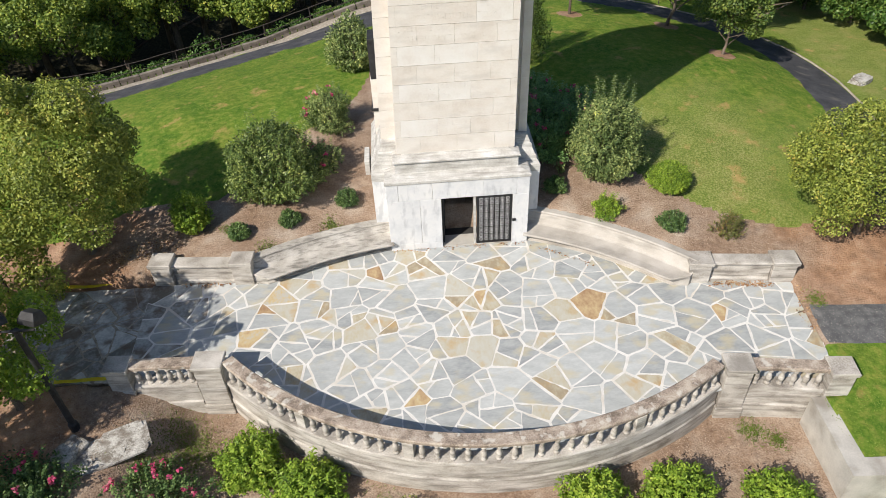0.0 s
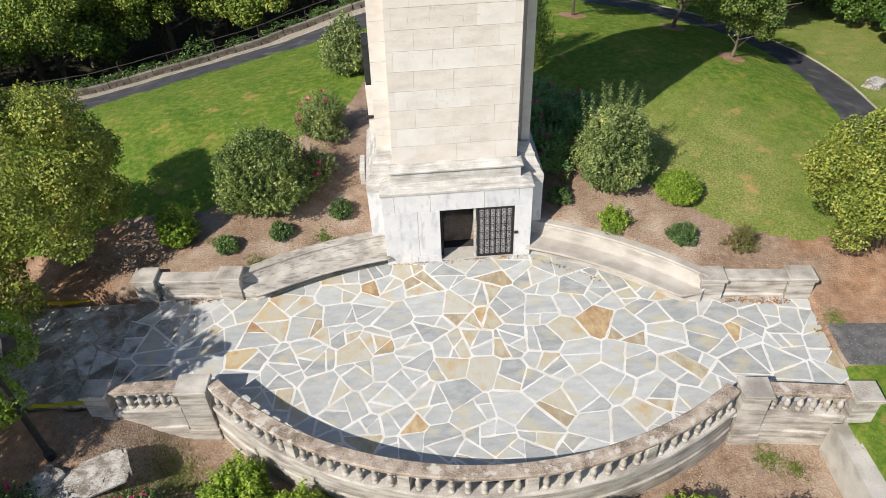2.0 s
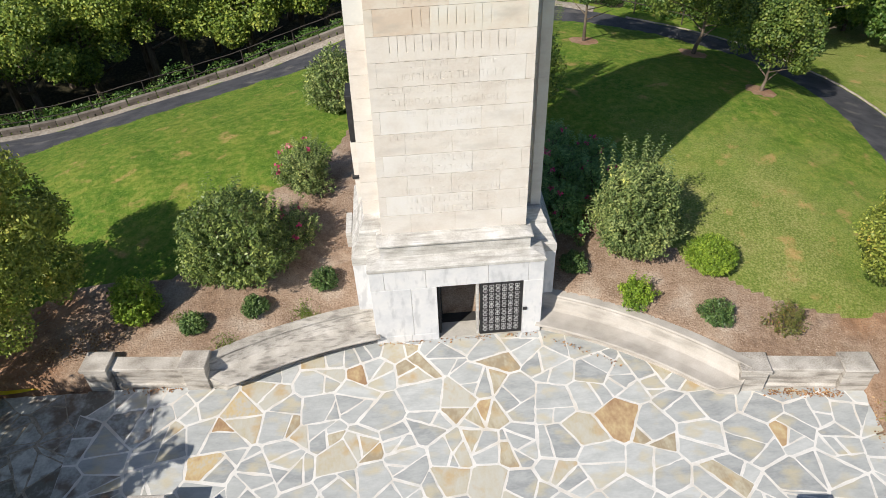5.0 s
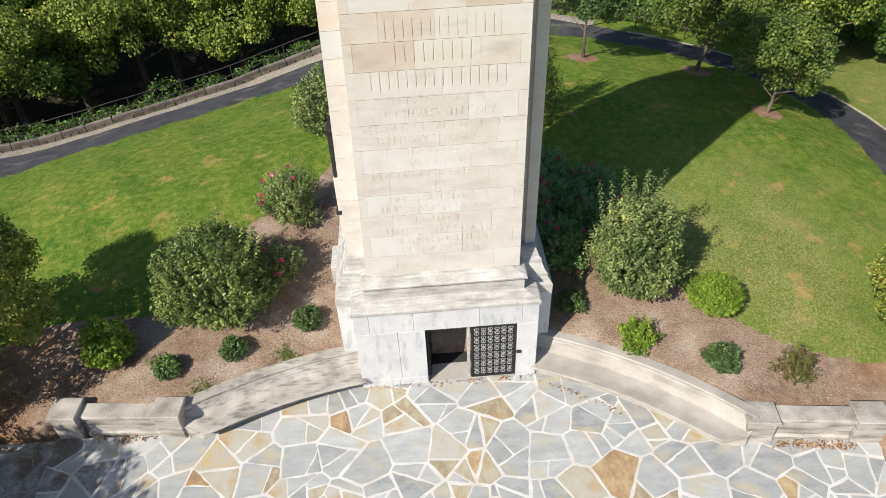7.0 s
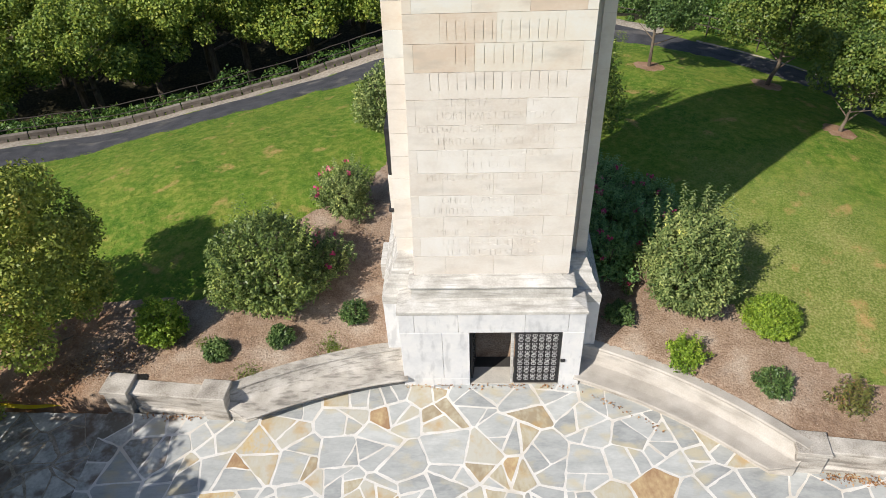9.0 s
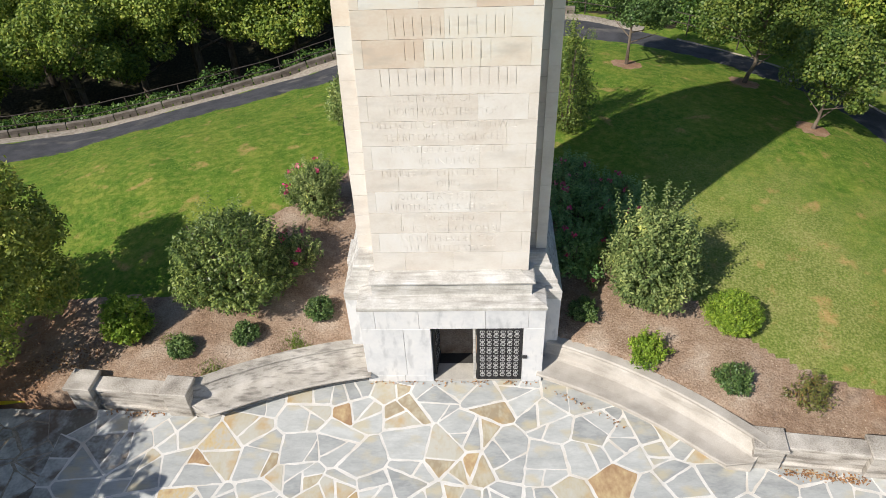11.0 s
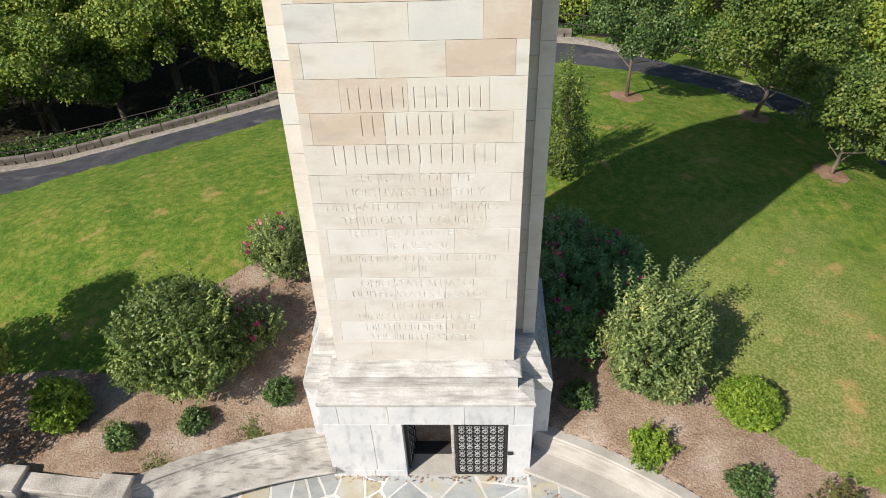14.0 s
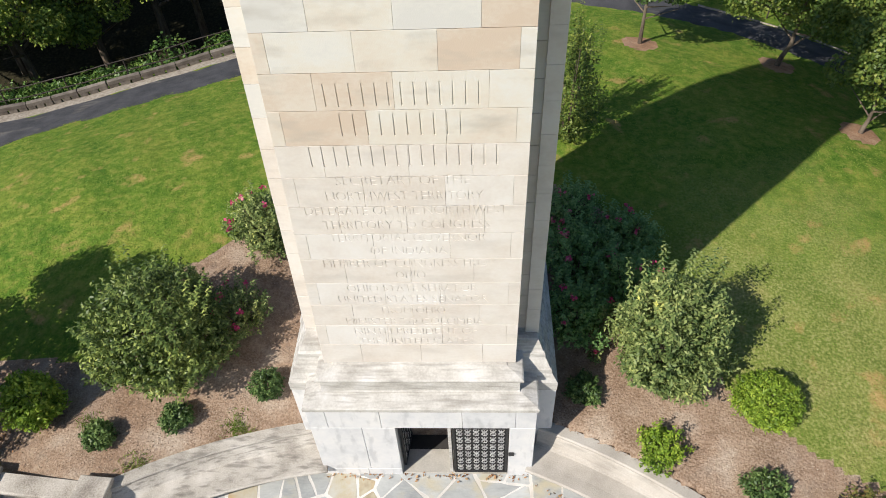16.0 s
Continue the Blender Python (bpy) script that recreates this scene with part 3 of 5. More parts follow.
def build_monument():
    bm = bmesh.new()
    rows = []
    n = 24
    for i in range(n + 1):
        z = Z_SHAFT - 0.05 + (TOP - Z_SHAFT + 0.05) * i / n
        s = shaft_at(z)
        rows.append(ring(bm, cross_plan(s["w"] - 0.012, s["ax"] - 0.012, s["ay"] - 0.02, s["cx"], MY, z, s["d"] - 0.012)))
    for a, b in zip(rows, rows[1:]):
        for i in range(12):
            bm.faces.new((a[i], a[(i + 1) % 12], b[(i + 1) % 12], b[i]))
    bm.faces.new(rows[-1])
    part("shaft_core", bm, JOINT, monument)
    # cap
    s = shaft_at(TOP)
    bm = bmesh.new()
    a = ring(bm, cross_plan(s["w"] + 0.08, s["ax"] + 0.08, s["ay"] + 0.08, s["cx"], MY, TOP, s["d"] + 0.08))
    b = ring(bm, cross_plan(s["w"] + 0.08, s["ax"] + 0.08, s["ay"] + 0.08, s["cx"], MY, TOP + 0.35, s["d"] + 0.08))
    c = ring(bm, cross_plan(s["w"] * 0.6, s["ax"] * 0.6, s["ay"] * 0.6, s["cx"], MY, TOP + 1.1, s["d"] * 0.6))
    bm.faces.new(a[::-1])
    for p, q in ((a, b), (b, c)):
        for i in range(12):
            bm.faces.new((p[i], p[(i + 1) % 12], q[(i + 1) % 12], q[i]))
    bm.faces.new(c)
    part("cap", bm, LIMESTONE, monument)
    # courses of blocks: each face of the cross is laid in stones
    rnd = random.Random(5)
    z, k = Z_SHAFT, 0
    while z < TOP - 0.05:
        z1 = min(z + COURSE, TOP)
        lo, hi = shaft_at(z), shaft_at(z1)
        P, Q = cross_plan(lo["w"], lo["ax"], lo["ay"], lo["cx"], MY, z + 0.005, lo["d"]), cross_plan(hi["w"], hi["ax"], hi["ay"], hi["cx"], MY, z1 - 0.005, hi["d"])
        for i in range(12):
            p0, p1, q0, q1 = (Vector(v) for v in (P[i], P[(i + 1) % 12], Q[i], Q[(i + 1) % 12]))
            ln = (p1 - p0).length
            if ln > 2.5:
                cuts = [0, 0.05, 0.35, 0.65, 0.945, 1] if k % 2 else [0, 0.2, 0.5, 0.81, 1]
                cuts = [c + (rnd.uniform(-0.03, 0.03) if 0.1 < c < 0.9 else 0) for c in cuts]
            else:
                cuts = [0, 1]
            nrm = (p1 - p0).cross(q0 - p0).normalized()
            for c0, c1 in zip(cuts, cuts[1:]):
                out = rnd.uniform(0.0, 0.003)
                tight = z < 14.0
                g = (0.0012 if tight else 0.004) / ln
                e0, e1 = (c0 + g if c0 else 0), (c1 - g if c1 < 1 else 1)
                f = [p0.lerp(p1, e0), p0.lerp(p1, e1), q0.lerp(q1, e1), q0.lerp(q1, e0)]
                m = sum(f, Vector()) / 4
                v = [x + nrm * (out - (0.004 if tight else 0.01)) for x in f] + [x + (m - x).normalized() * (0.003 if tight else 0.006) + nrm * out for x in f] + [x - nrm * 0.05 for x in f]
                bmb = bmesh.new()
                w = [bmb.verts.new(x) for x in v]
                bmb.faces.new(w[4:8])
                for j in range(4):
                    jj = (j + 1) % 4
                    bmb.faces.new((w[j], w[jj], w[4 + jj], w[4 + j]))
                    bmb.faces.new((w[8 + j], w[8 + jj], w[jj], w[j]))
                middle = i == 0 and 3.9 < z < 8.4 and k % 4 != 2 and rnd.random() < 0.6 and 0.04 < c0 and c1 < 0.96
                ob = part("block", bmb, UPPER if z > 8.5 else PALE if middle else LIMESTONE, monument)
                if i == 0:
                    front_blocks.append((ob, z, z1))
        # narrow strips that stand out on the corners of the side arms
        for sx in (1,):
            for sy in (-1, 1):
                bmb = bmesh.new()
                rows = []
                for zz, q in ((z + 0.3 if z > Z_SHAFT else z + 0.05, lo), (min(z1 + 0.295, TOP), hi)):
                    xo, xi = q["cx"] + sx * (q["ax"] + 0.004), q["cx"] + sx * (q["ax"] - 0.26)
                    yo, yi = MY + sy * (q["d"] + 0.11), MY + sy * (q["d"] - 0.3)
                    rows.append(ring(bmb, [(xi, yo, zz), (xo, yo, zz), (xo, yi, zz), (xi, yi, zz)]))
                bmb.faces.new(rows[1])
                bmb.faces.new(rows[0][::-1])
                for j in range(4):
                    bmb.faces.new((rows[0][j], rows[0][(j + 1) % 4], rows[1][(j + 1) % 4], rows[1][j]))
                bmesh.ops.recalc_face_normals(bmb, faces=bmb.faces)
                part("corner_block", bmb, LIMESTONE, monument)
        z, k = z1, k + 1


def base_block(x0, x1, y0, y1, profile, mat, name, label=""):
    """A block of the base with its ledges: profile of (inset, height) from the ground up."""
    bm = bmesh.new()
    rows = [ring(bm, [(x0 + i, y0 + i, z), (x1 - i, y0 + i, z), (x1 - i, y1 - i, z), (x0 + i, y1 - i, z)]) for i, z in profile]
    for a, b in zip(rows, rows[1:]):
        for j in range(4):
            bm.faces.new((a[j], a[(j + 1) % 4], b[(j + 1) % 4], b[j]))
    bm.faces.new(rows[-1])
    return part(name, bm, mat, monument, label)


build_monument()
LEDGES = [(0.0, 2.8), (-0.03, 2.81), (-0.032, 2.9), (0.0, 2.925), (0.3, 3.0), (0.335, 3.0), (0.355, 3.03), (0.355, 3.385), (0.29, 3.41), (0.285, 3.455), (0.315, 3.475), (0.6, 3.53), (0.62, 3.55), (0.7, 3.56)]
base_block(-2.38, 2.38, 0.0, 4.82, LEDGES, LEDGE, "ledge", "stained stepped stone ledges above the marble")
base_block(-2.84, 2.84, 0.7, 4.12, [(0.0, 2.5), (0.0, 2.76), (0.03, 2.8), (0.12, 2.95), (0.13, 3.05), (0.16, 3.07), (0.27, 3.3), (0.28, 3.42), (0.32, 3.45), (0.41, 3.68), (0.45, 3.72)], LEDGE, "ledge")
bm = bmesh.new()
box(bm, -2.83, -1.1, 0.71, 4.11, -0.3, 2.5)
box(bm, 2.3, 2.83, 0.71, 4.11, -0.3, 2.5)
box(bm, -1.1, 2.3, 2.6, 4.81, -0.3, 2.79)
part("wing_wall", bm, MARBLE, monument)
# bay on the side, with a dark shutter over its sill
part("side_bay", boxed(-2.62, -2.3, 2.55, 3.3, 3.2, 5.3, bevel=0.01), LIMESTONE, monument)
part("side_sill", boxed(-2.68, -2.3, 2.5, 3.35, 4.14, 4.24, bevel=0.01), IRON, monument, "dark bronze sill")
part("side_shutter", boxed(-2.6, -2.28, 2.55, 3.3, 5.302, 6.7, bevel=0.01), IRON, monument, "dark bronze shutter")
# marble slabs of the front, round the doorway
D0, D1, DT = -0.57, 1.83, 2.12


def slab_block(x0, x1, y0, y1, z0, z1, name="marble_slab", mat=None, bevel=0.008):
    return part(name, boxed(x0 + 0.003, x1 - 0.003, y0, y1, z0 + 0.003, z1 - 0.003, bevel=bevel), mat or MARBLE, monument)


for x0, x1, z0, z1 in ((-2.38, -1.35, 0.0, 0.28), (-1.35, D0, 0.0, 0.28), (-2.38, -1.28, 0.28, DT), (-1.28, D0, 0.28, DT), (D1, 2.38, 0.0, DT),
                       (-2.38, -1.98, DT, 2.8), (-1.98, -0.85, DT, 2.8), (-0.85, 0.85, DT, 2.8), (0.85, 1.95, DT, 2.8), (1.95, 2.38, DT, 2.8)):
    slab_block(x0, x1, 0.0, 0.72 if x0 < -1.9 or x1 > 2.3 else 0.62, z0, z1)
for s in (-1, 1):
    slab_block(min(s * 2.37, s * 2.0), max(s * 2.37, s * 2.0), 0.6, 0.75, 0.0, 2.8)
bm = bmesh.new()
box(bm, -2.36, D0 - 0.02, 0.03, 0.6, 0.0, 2.79)
box(bm, D1 + 0.02, 2.36, 0.03, 0.6, 0.0, 2.79)
box(bm, D0 - 0.02, D1 + 0.02, 0.03, 0.6, DT + 0.02, 2.79)
part("backing", bm, JOINT, monument)
# chamber behind the gates
bm = bmesh.new()
box(bm, -1.1, 2.3, 0.5, 2.6, 0.0, 0.03)
box(bm, -1.15, -1.1, 0.6, 2.6, 0, 2.7)
box(bm, 2.3, 2.35, 0.6, 2.6, 0, 2.7)
box(bm, -1.1, 2.3, 2.55, 2.6, 0, 2.7)
box(bm, -1.1, 2.3, 0.6, 2.6, 2.45, 2.6)
# the unlit look of the room comes from its near-black colour
part("chamber", bm, DARKROOM, monument, "chamber inside the open gate, coloured near black for its shade")
slab_block(D0, D1, 0.02, 0.62, 0.0, 0.05, "threshold", CONCRETE)


def build_gate(parent, name, m, label):
    """One leaf: a frame, bars and rows of scrolls. Hung at its hinge, reaching along +x."""
    W, H = 1.2, 2.02
    leaf = child(name, None, parent, label, m)
    bm = bmesh.new()
    box(bm, 0, 0.06, -0.03, 0.03, 0, H, 0.006)
    box(bm, W - 0.06, W, -0.03, 0.03, 0, H, 0.006)
    box(bm, 0.06, W - 0.06, -0.028, 0.028, 0, 0.08, 0.006)
    box(bm, 0.06, W - 0.06, -0.028, 0.028, H - 0.07, H, 0.006)
    part("gate_frame", bm, IRON, leaf)
    for i in range(1, 6):
        x = 0.06 + (W - 0.12) * i / 6
        part("upright_bar", boxed(x - 0.012, x + 0.012, -0.02, 0.02, 0.08, H - 0.07), IRON, leaf)
        z = 0.08 + (H - 0.15) * i / 6
        part("cross_bar", boxed(0.06, W - 0.06, -0.018, 0.018, z - 0.016, z + 0.016), IRON, leaf)
    bm = bmesh.new()
    cw, ch = (W - 0.12) / 6, (H - 0.15) / 6
    for i in range(6):
        for j in range(6):
            cx, cz = 0.06 + cw * (i + 0.5), 0.08 + ch * (j + 0.5)
            for dz, r in ((0.075, 0.06), (-0.075, 0.06)):
                pts = [(cx + r * math.cos(a), 0, cz + dz + r * math.sin(a)) for a in (2 * math.pi * q / 10 for q in range(10))]
                tube(bm, pts, [0.015] * 10, 4)
            tube(bm, [(cx, 0, cz - 0.14), (cx, 0, cz + 0.14)], [0.009] * 2, 4)
    # pale colour here carries the highlights on the scroll metal
    part("scrollwork", bm, SILVER, leaf, "worn bronze scrolls, made pale for their highlights")
    # dark sheet added to stand for the unlit interior behind the bars
    part("back_plate", boxed(0.03, W - 0.03, 0.03, 0.04, 0.03, H - 0.03), IRON, leaf)
    return leaf


slab_block(0.52, 0.6, 0.06, 0.3, 0.05, DT, "gate_jamb", LEDGE)
build_gate(monument, "gate", pose(0.62, 0.06, 0.06), "closed dark bronze gate leaf with rows of scrollwork")
build_gate(monument, "gate", pose(D0 + 0.05, 0.2, 0.06, 0, 0, 84), "open dark bronze gate leaf swung into the chamber")
part("latch", boxed(1.83, 1.95, -0.05, 0.0, 1.0, 1.1, bevel=0.01), IRON, monument, "bronze gate latch")


# ---- piers, wing walls, benches and balustrade ----
def pier(loc, turn, w, d, z_top, z_foot, label):
    t = thing("stone_pier", (*loc, 0), label, "pier", "piers of the terrace", turn=turn)
    part("pier_shaft", boxed(-w / 2 + 0.04, w / 2 - 0.04, -d / 2 + 0.04, d / 2 - 0.04, z_foot, z_top - 0.17, bevel=0.012), CAST, t)
    part("pier_foot", boxed(-w / 2, w / 2, -d / 2, d / 2, z_foot, z_foot + (0.12 if z_foot > -0.5 else 0.75), bevel=0.015), CAST, t)
    bm = bmesh.new()
    rows = [ring(bm, [(-a, -b, z), (a, -b, z), (a, b, z), (-a, b, z)]) for a, b, z in
            ((w / 2 - 0.05, d / 2 - 0.05, z_top - 0.19), (w / 2, d / 2, z_top - 0.13), (w / 2 + 0.01, d / 2 + 0.01, z_top - 0.02), (w / 2 - 0.01, d / 2 - 0.01, z_top), )]
    for a, b in zip(rows, rows[1:]):
        for j in range(4):
            bm.faces.new((a[j], a[(j + 1) % 4], b[(j + 1) % 4], b[j]))
    bm.faces.new(rows[-1])
    bm.faces.new(rows[0][::-1])
    part("pier_cap", bm, CAST, t)
    return t


WEATHERED = "weathered grey cast-stone pier with a flat cap"
pier((-10.0, -0.62), -5, 0.74, 0.68, 0.92, -0.35, WEATHERED)
pier((-7.3, -0.88), -5, 0.74, 0.64, 0.97, -0.35, WEATHERED)
pier((7.58, -2.42), -6, 0.78, 0.66, 0.86, -0.35, WEATHERED)
pier((10.24, -2.68), -6, 0.82, 0.66, 0.86, -0.35, WEATHERED)
pier((-10.25, -5.1), -4, 0.7, 0.62, 0.92, -0.75, WEATHERED)
pier((-7.66, -5.2), -4, 0.86, 0.66, 0.92, -1.5, WEATHERED)
pier((7.12, -6.8), -6, 0.78, 0.66, 0.92, -1.5, WEATHERED)
pier((9.82, -7.2), -6, 0.72, 0.66, 0.92, -1.5, WEATHERED)


def wing(p, q, label):
    t = thing("wing_wall", (*p, 0), label, "wall", "wing walls of the terrace")
    pts = [(0, 0), (q[0] - p[0], q[1] - p[1])]
    part("wall_body", sweep(pts, [(-0.16, -0.35), (0.16, -0.35), (0.16, 0.66), (-0.16, 0.66)]), CAST, t)
    part("plinth", sweep(pts, [(0.162, -0.35), (0.22, -0.35), (0.22, 0.1), (0.162, 0.14)]), CAST, t)
    part("coping", sweep(pts, [(-0.22, 0.66), (0.2, 0.66), (0.24, 0.7), (0.24, 0.77), (0.21, 0.79), (-0.22, 0.79), (-0.24, 0.76)]), CAST, t)


wing((-9.63, -0.62), (-7.67, -0.82), "low weathered cast-stone wall between two piers")
wing((7.97, -2.42), (9.84, -2.64), "low cracked cast-stone wall between two piers")


def bench(pts, side, label, mat, top):
    """A deep seat with a hollowed front under its lip; the lip draws in towards the pier."""
    t = thing("curved_bench", (*pts[len(pts) // 2], 0), label, "bench", "curved benches by the monument")
    o = pts[len(pts) // 2]
    loc = [(x - o[0], y - o[1]) for x, y in pts]
    n = len(loc)

    def run(profile, draw):
        bm = bmesh.new()
        rows = []
        for i in range(n):
            d = Vector((loc[min(i + 1, n - 1)][0] - loc[max(i - 1, 0)][0], loc[min(i + 1, n - 1)][1] - loc[max(i - 1, 0)][1])).normalized()
            k = max(0.0, (i / (n - 1) - 0.9) / 0.1)
            row = []
            for u, z in profile:
                if draw and u < 0.3:
                    u = u + (0.36 - u) * k * k
                row.append(bm.verts.new((loc[i][0] + d.y * u * side, loc[i][1] - d.x * u * side, z)))
            rows.append(row)
        m = len(profile)
        for a, b in zip(rows, rows[1:]):
            for j in range(m):
                bm.faces.new((a[j], b[j], b[(j + 1) % m], a[(j + 1) % m]))
        bm.faces.new(rows[0])
        bm.faces.new(rows[-1])
        bmesh.ops.recalc_face_normals(bm, faces=bm.faces)
        return bm

    part("bench_foot", run([(0.0, -0.1), (0.0, 0.04), (0.08, 0.06), (0.07, 0.18), (0.0, 0.27), (-0.14, 0.34), (0.5, 0.34), (0.5, -0.3), (0.01, -0.3)], True), mat, t)
    part("seat", run([(-0.2, 0.342), (-0.23, 0.36), (-0.235, 0.4), (-0.2, 0.425), (0.1, 0.405), (0.44, 0.42), (0.49, 0.45), (0.49, 0.342)], True), mat, t)
    part("backrest", run([(0.492, 0.3), (0.492, 0.452), (0.53, 0.5), (0.6, top - 0.16), (0.63, top - 0.1), (0.62, top - 0.04), (0.65, top), (0.9, top), (0.92, 0.3)], False), mat, t)


bench(BENCH_L, 1, "curved weathered stone bench built into the retaining wall", SEAT, 0.77)
bench(BENCH_R, -1, "curved pale stone bench built into the retaining wall", BENCH, 0.88)

BALUSTER = lathe(bmesh.new(), [(r, 1.18 * z) for r, z in ((0.085, 0.0), (0.085, 0.05), (0.05, 0.06), (0.052, 0.09), (0.08, 0.15), (0.088, 0.21), (0.076, 0.28), (0.05, 0.35), (0.04, 0.4), (0.055, 0.415), (0.078, 0.43), (0.078, 0.495))], 12)
bal_me = bpy.data.meshes.new("baluster")
BALUSTER.to_mesh(bal_me)
BALUSTER.free()
bal_me.polygons.foreach_set("use_smooth", [True] * len(bal_me.polygons))
bal_me.materials.append(CAST)
RAIL = [(-0.19, 0.74), (0.15, 0.74), (0.165, 0.77), (0.175, 0.86), (0.15, 0.9), (-0.18, 0.9), (-0.21, 0.87), (-0.2, 0.77)]


def balustrade(pts, foot, bays, per_bay, panel, label, rail_mat):
    t = thing("balustrade", (*pts[len(pts) // 2], 0), label, "balustrade", "balustrades of the terrace")
    o = pts[len(pts) // 2]
    loc = [(x - o[0], y - o[1]) for x, y in pts]
    part("base_wall", sweep(loc, [(-0.17, foot), (0.26, foot), (0.26, -0.62), (0.22, -0.57), (0.22, 0.0), (0.25, 0.03), (0.25, 0.12), (0.22, 0.165), (-0.15, 0.165), (-0.17, 0.12)]), CAST, t)
    part("rail", sweep(loc, RAIL), rail_mat, t, "lichen-spotted brown coping rail")
    seg = [math.dist(a, b) for a, b in zip(loc, loc[1:])]
    total = sum(seg)

    def at(d):
        for i, s in enumerate(seg):
            if d <= s or i == len(seg) - 1:
                k = d / s
                a, b = loc[i], loc[i + 1]
                return a[0] + (b[0] - a[0]) * k, a[1] + (b[1] - a[1]) * k, math.degrees(math.atan2(b[1] - a[1], b[0] - a[0]))
            d -= s
    bay = (total - panel * (bays - 1)) / bays
    for b in range(bays):
        start = b * (bay + panel)
        for i in range(per_bay):
            x, y, a = at(start + bay * (i + 0.5) / per_bay)
            child("baluster", bal_me, t, m=pose(x, y, 0.16, 0, 0, a) @ pose(0, -0.085, 0))
        if b < bays - 1:
            x, y, a = at(start + bay + panel / 2)
            part("panel", boxed(-panel / 2, panel / 2, -0.17, 0.13, 0.16, 0.742, bevel=0.008), CAST, t, m=pose(x, y, 0, 0, 0, a))


balustrade(CURVE, -1.6, 5, 7, 0.3, "curved weathered stone balustrade on a retaining wall", COPING)
balustrade([(-9.9, -5.12), (-8.09, -5.2)], -1.6, 1, 6, 0.1, "short weathered stone balustrade between two piers", COPING)
balustrade([(7.5, -6.84), (9.47, -7.16)], -1.6, 1, 6, 0.1, "short weathered stone balustrade between two piers", COPING)


# ---- inscription cut into the front of the shaft ----
LINES = [("SECRETARY OF THE", 8.36), ("NORTHWEST TERRITORY", 8.04), ("DELEGATE OF THE NORTHWEST", 7.73), ("TERRITORY TO CONGRESS", 7.41), ("TERRITORIAL GOVERNOR", 7.11), ("OF INDIANA", 6.8),
         ("MEMBER OF CONGRESS FROM", 6.48), ("OHIO", 6.18), ("OHIO STATE SENATOR", 5.83), ("UNITED STATES SENATOR", 5.53), ("FROM OHIO", 5.2), ("MINISTER TO COLOMBIA", 4.88), ("NINTH PRESIDENT OF", 4.57), ("THE UNITED STATES", 4.26)]


def front_y(z):
    return MY - shaft_at(z)["ay"]


def cut_letters():
    cutters = []
    for text, z in LINES:
        cu = bpy.data.curves.new("letters", "FONT")
        cu.body, cu.size, cu.align_x, cu.align_y, cu.extrude, cu.offset, cu.space_character, cu.resolution_u = text, 0.27, "CENTER", "CENTER", 0.008, -0.004, 1.0, 3
        ob = new("letters", cu)
        bpy.context.view_layer.update()
        k = 0.13 * len(text) / max(ob.dimensions.x, 0.01)
        me = bpy.data.meshes.new_from_object(ob.evaluated_get(bpy.context.evaluated_depsgraph_get()))
        bpy.data.objects.remove(ob)
        bpy.data.curves.remove(cu)
        me.transform(pose(shaft_at(z)["cx"] - 0.02, front_y(z), z, 90) @ Matrix.Diagonal((k, 1, 1, 1)))
        cutters.append((me, z - 0.16, z + 0.16))
    # the three large lines of the name, as plain upright bars
    for x0, x1, count, z, h in ((-0.9, 1.24, 13, 9.92, 0.38), (-0.74, 0.98, 10, 9.41, 0.38), (-1.28, 1.5, 16, 8.84, 0.38)):
        bm = bmesh.new()
        for i in range(count):
            x = x0 + (x1 - x0) * i / (count - 1)
            box(bm, x - 0.014, x + 0.014, front_y(z) - 0.02, front_y(z) + 0.01, z - h / 2, z + h / 2)
        me = bpy.data.meshes.new("bars")
        bm.to_mesh(me)
        bm.free()
        cutters.append((me, z - h / 2, z + h / 2))
    for me, lo, hi in cutters:
        cutter = new("cutter", me)
        for ob, z0, z1 in front_blocks:
            if z1 > lo and z0 < hi:
                mod = ob.modifiers.new("cut", "BOOLEAN")
                mod.operation, mod.object, mod.solver = "DIFFERENCE", cutter, "EXACT"
                bpy.context.view_layer.update()
                done = bpy.data.meshes.new_from_object(ob.evaluated_get(bpy.context.evaluated_depsgraph_get()))
                ob.modifiers.remove(mod)
                if len(done.polygons) > 5:
                    ob.data = done
        bpy.data.objects.remove(cutter)


cut_letters()


# ---- plants ----
def leaf_arrays(c, n, length, width, rng, fold=0.25, along=None):
    """Folded four-cornered leaves at centres c, facing n."""
    m = len(c)
    n = n / np.linalg.norm(n, axis=1, keepdims=True)
    a = rng.normal(size=(m, 3)) if along is None else along + 0.35 * rng.normal(size=(m, 3))
    a -= n * (a * n).sum(1, keepdims=True)
    a /= np.linalg.norm(a, axis=1, keepdims=True) + 1e-9
    b = np.cross(n, a)
    s = rng.uniform(0.7, 1.25, (m, 1))
    L, W = length * s / 2, width * s / 2
    v = np.stack([c - a * L, c + b * W + n * W * fold - a * L * 0.15, c + a * L, c - b * W + n * W * fold - a * L * 0.15], 1)
    return v.reshape(-1, 3)


def leaf_mesh(name, verts, mat):
    me = bpy.data.meshes.new(name)
    n = len(verts) // 4
    me.vertices.add(len(verts))
    me.vertices.foreach_set("co", verts.astype(np.float32).ravel())
    me.loops.add(4 * n)
    me.loops.foreach_set("vertex_index", np.arange(4 * n))
    me.polygons.add(n)
    me.polygons.foreach_set("loop_start", np.arange(n) * 4)
    me.update(calc_edges=True)
    me.materials.append(mat)
    return me


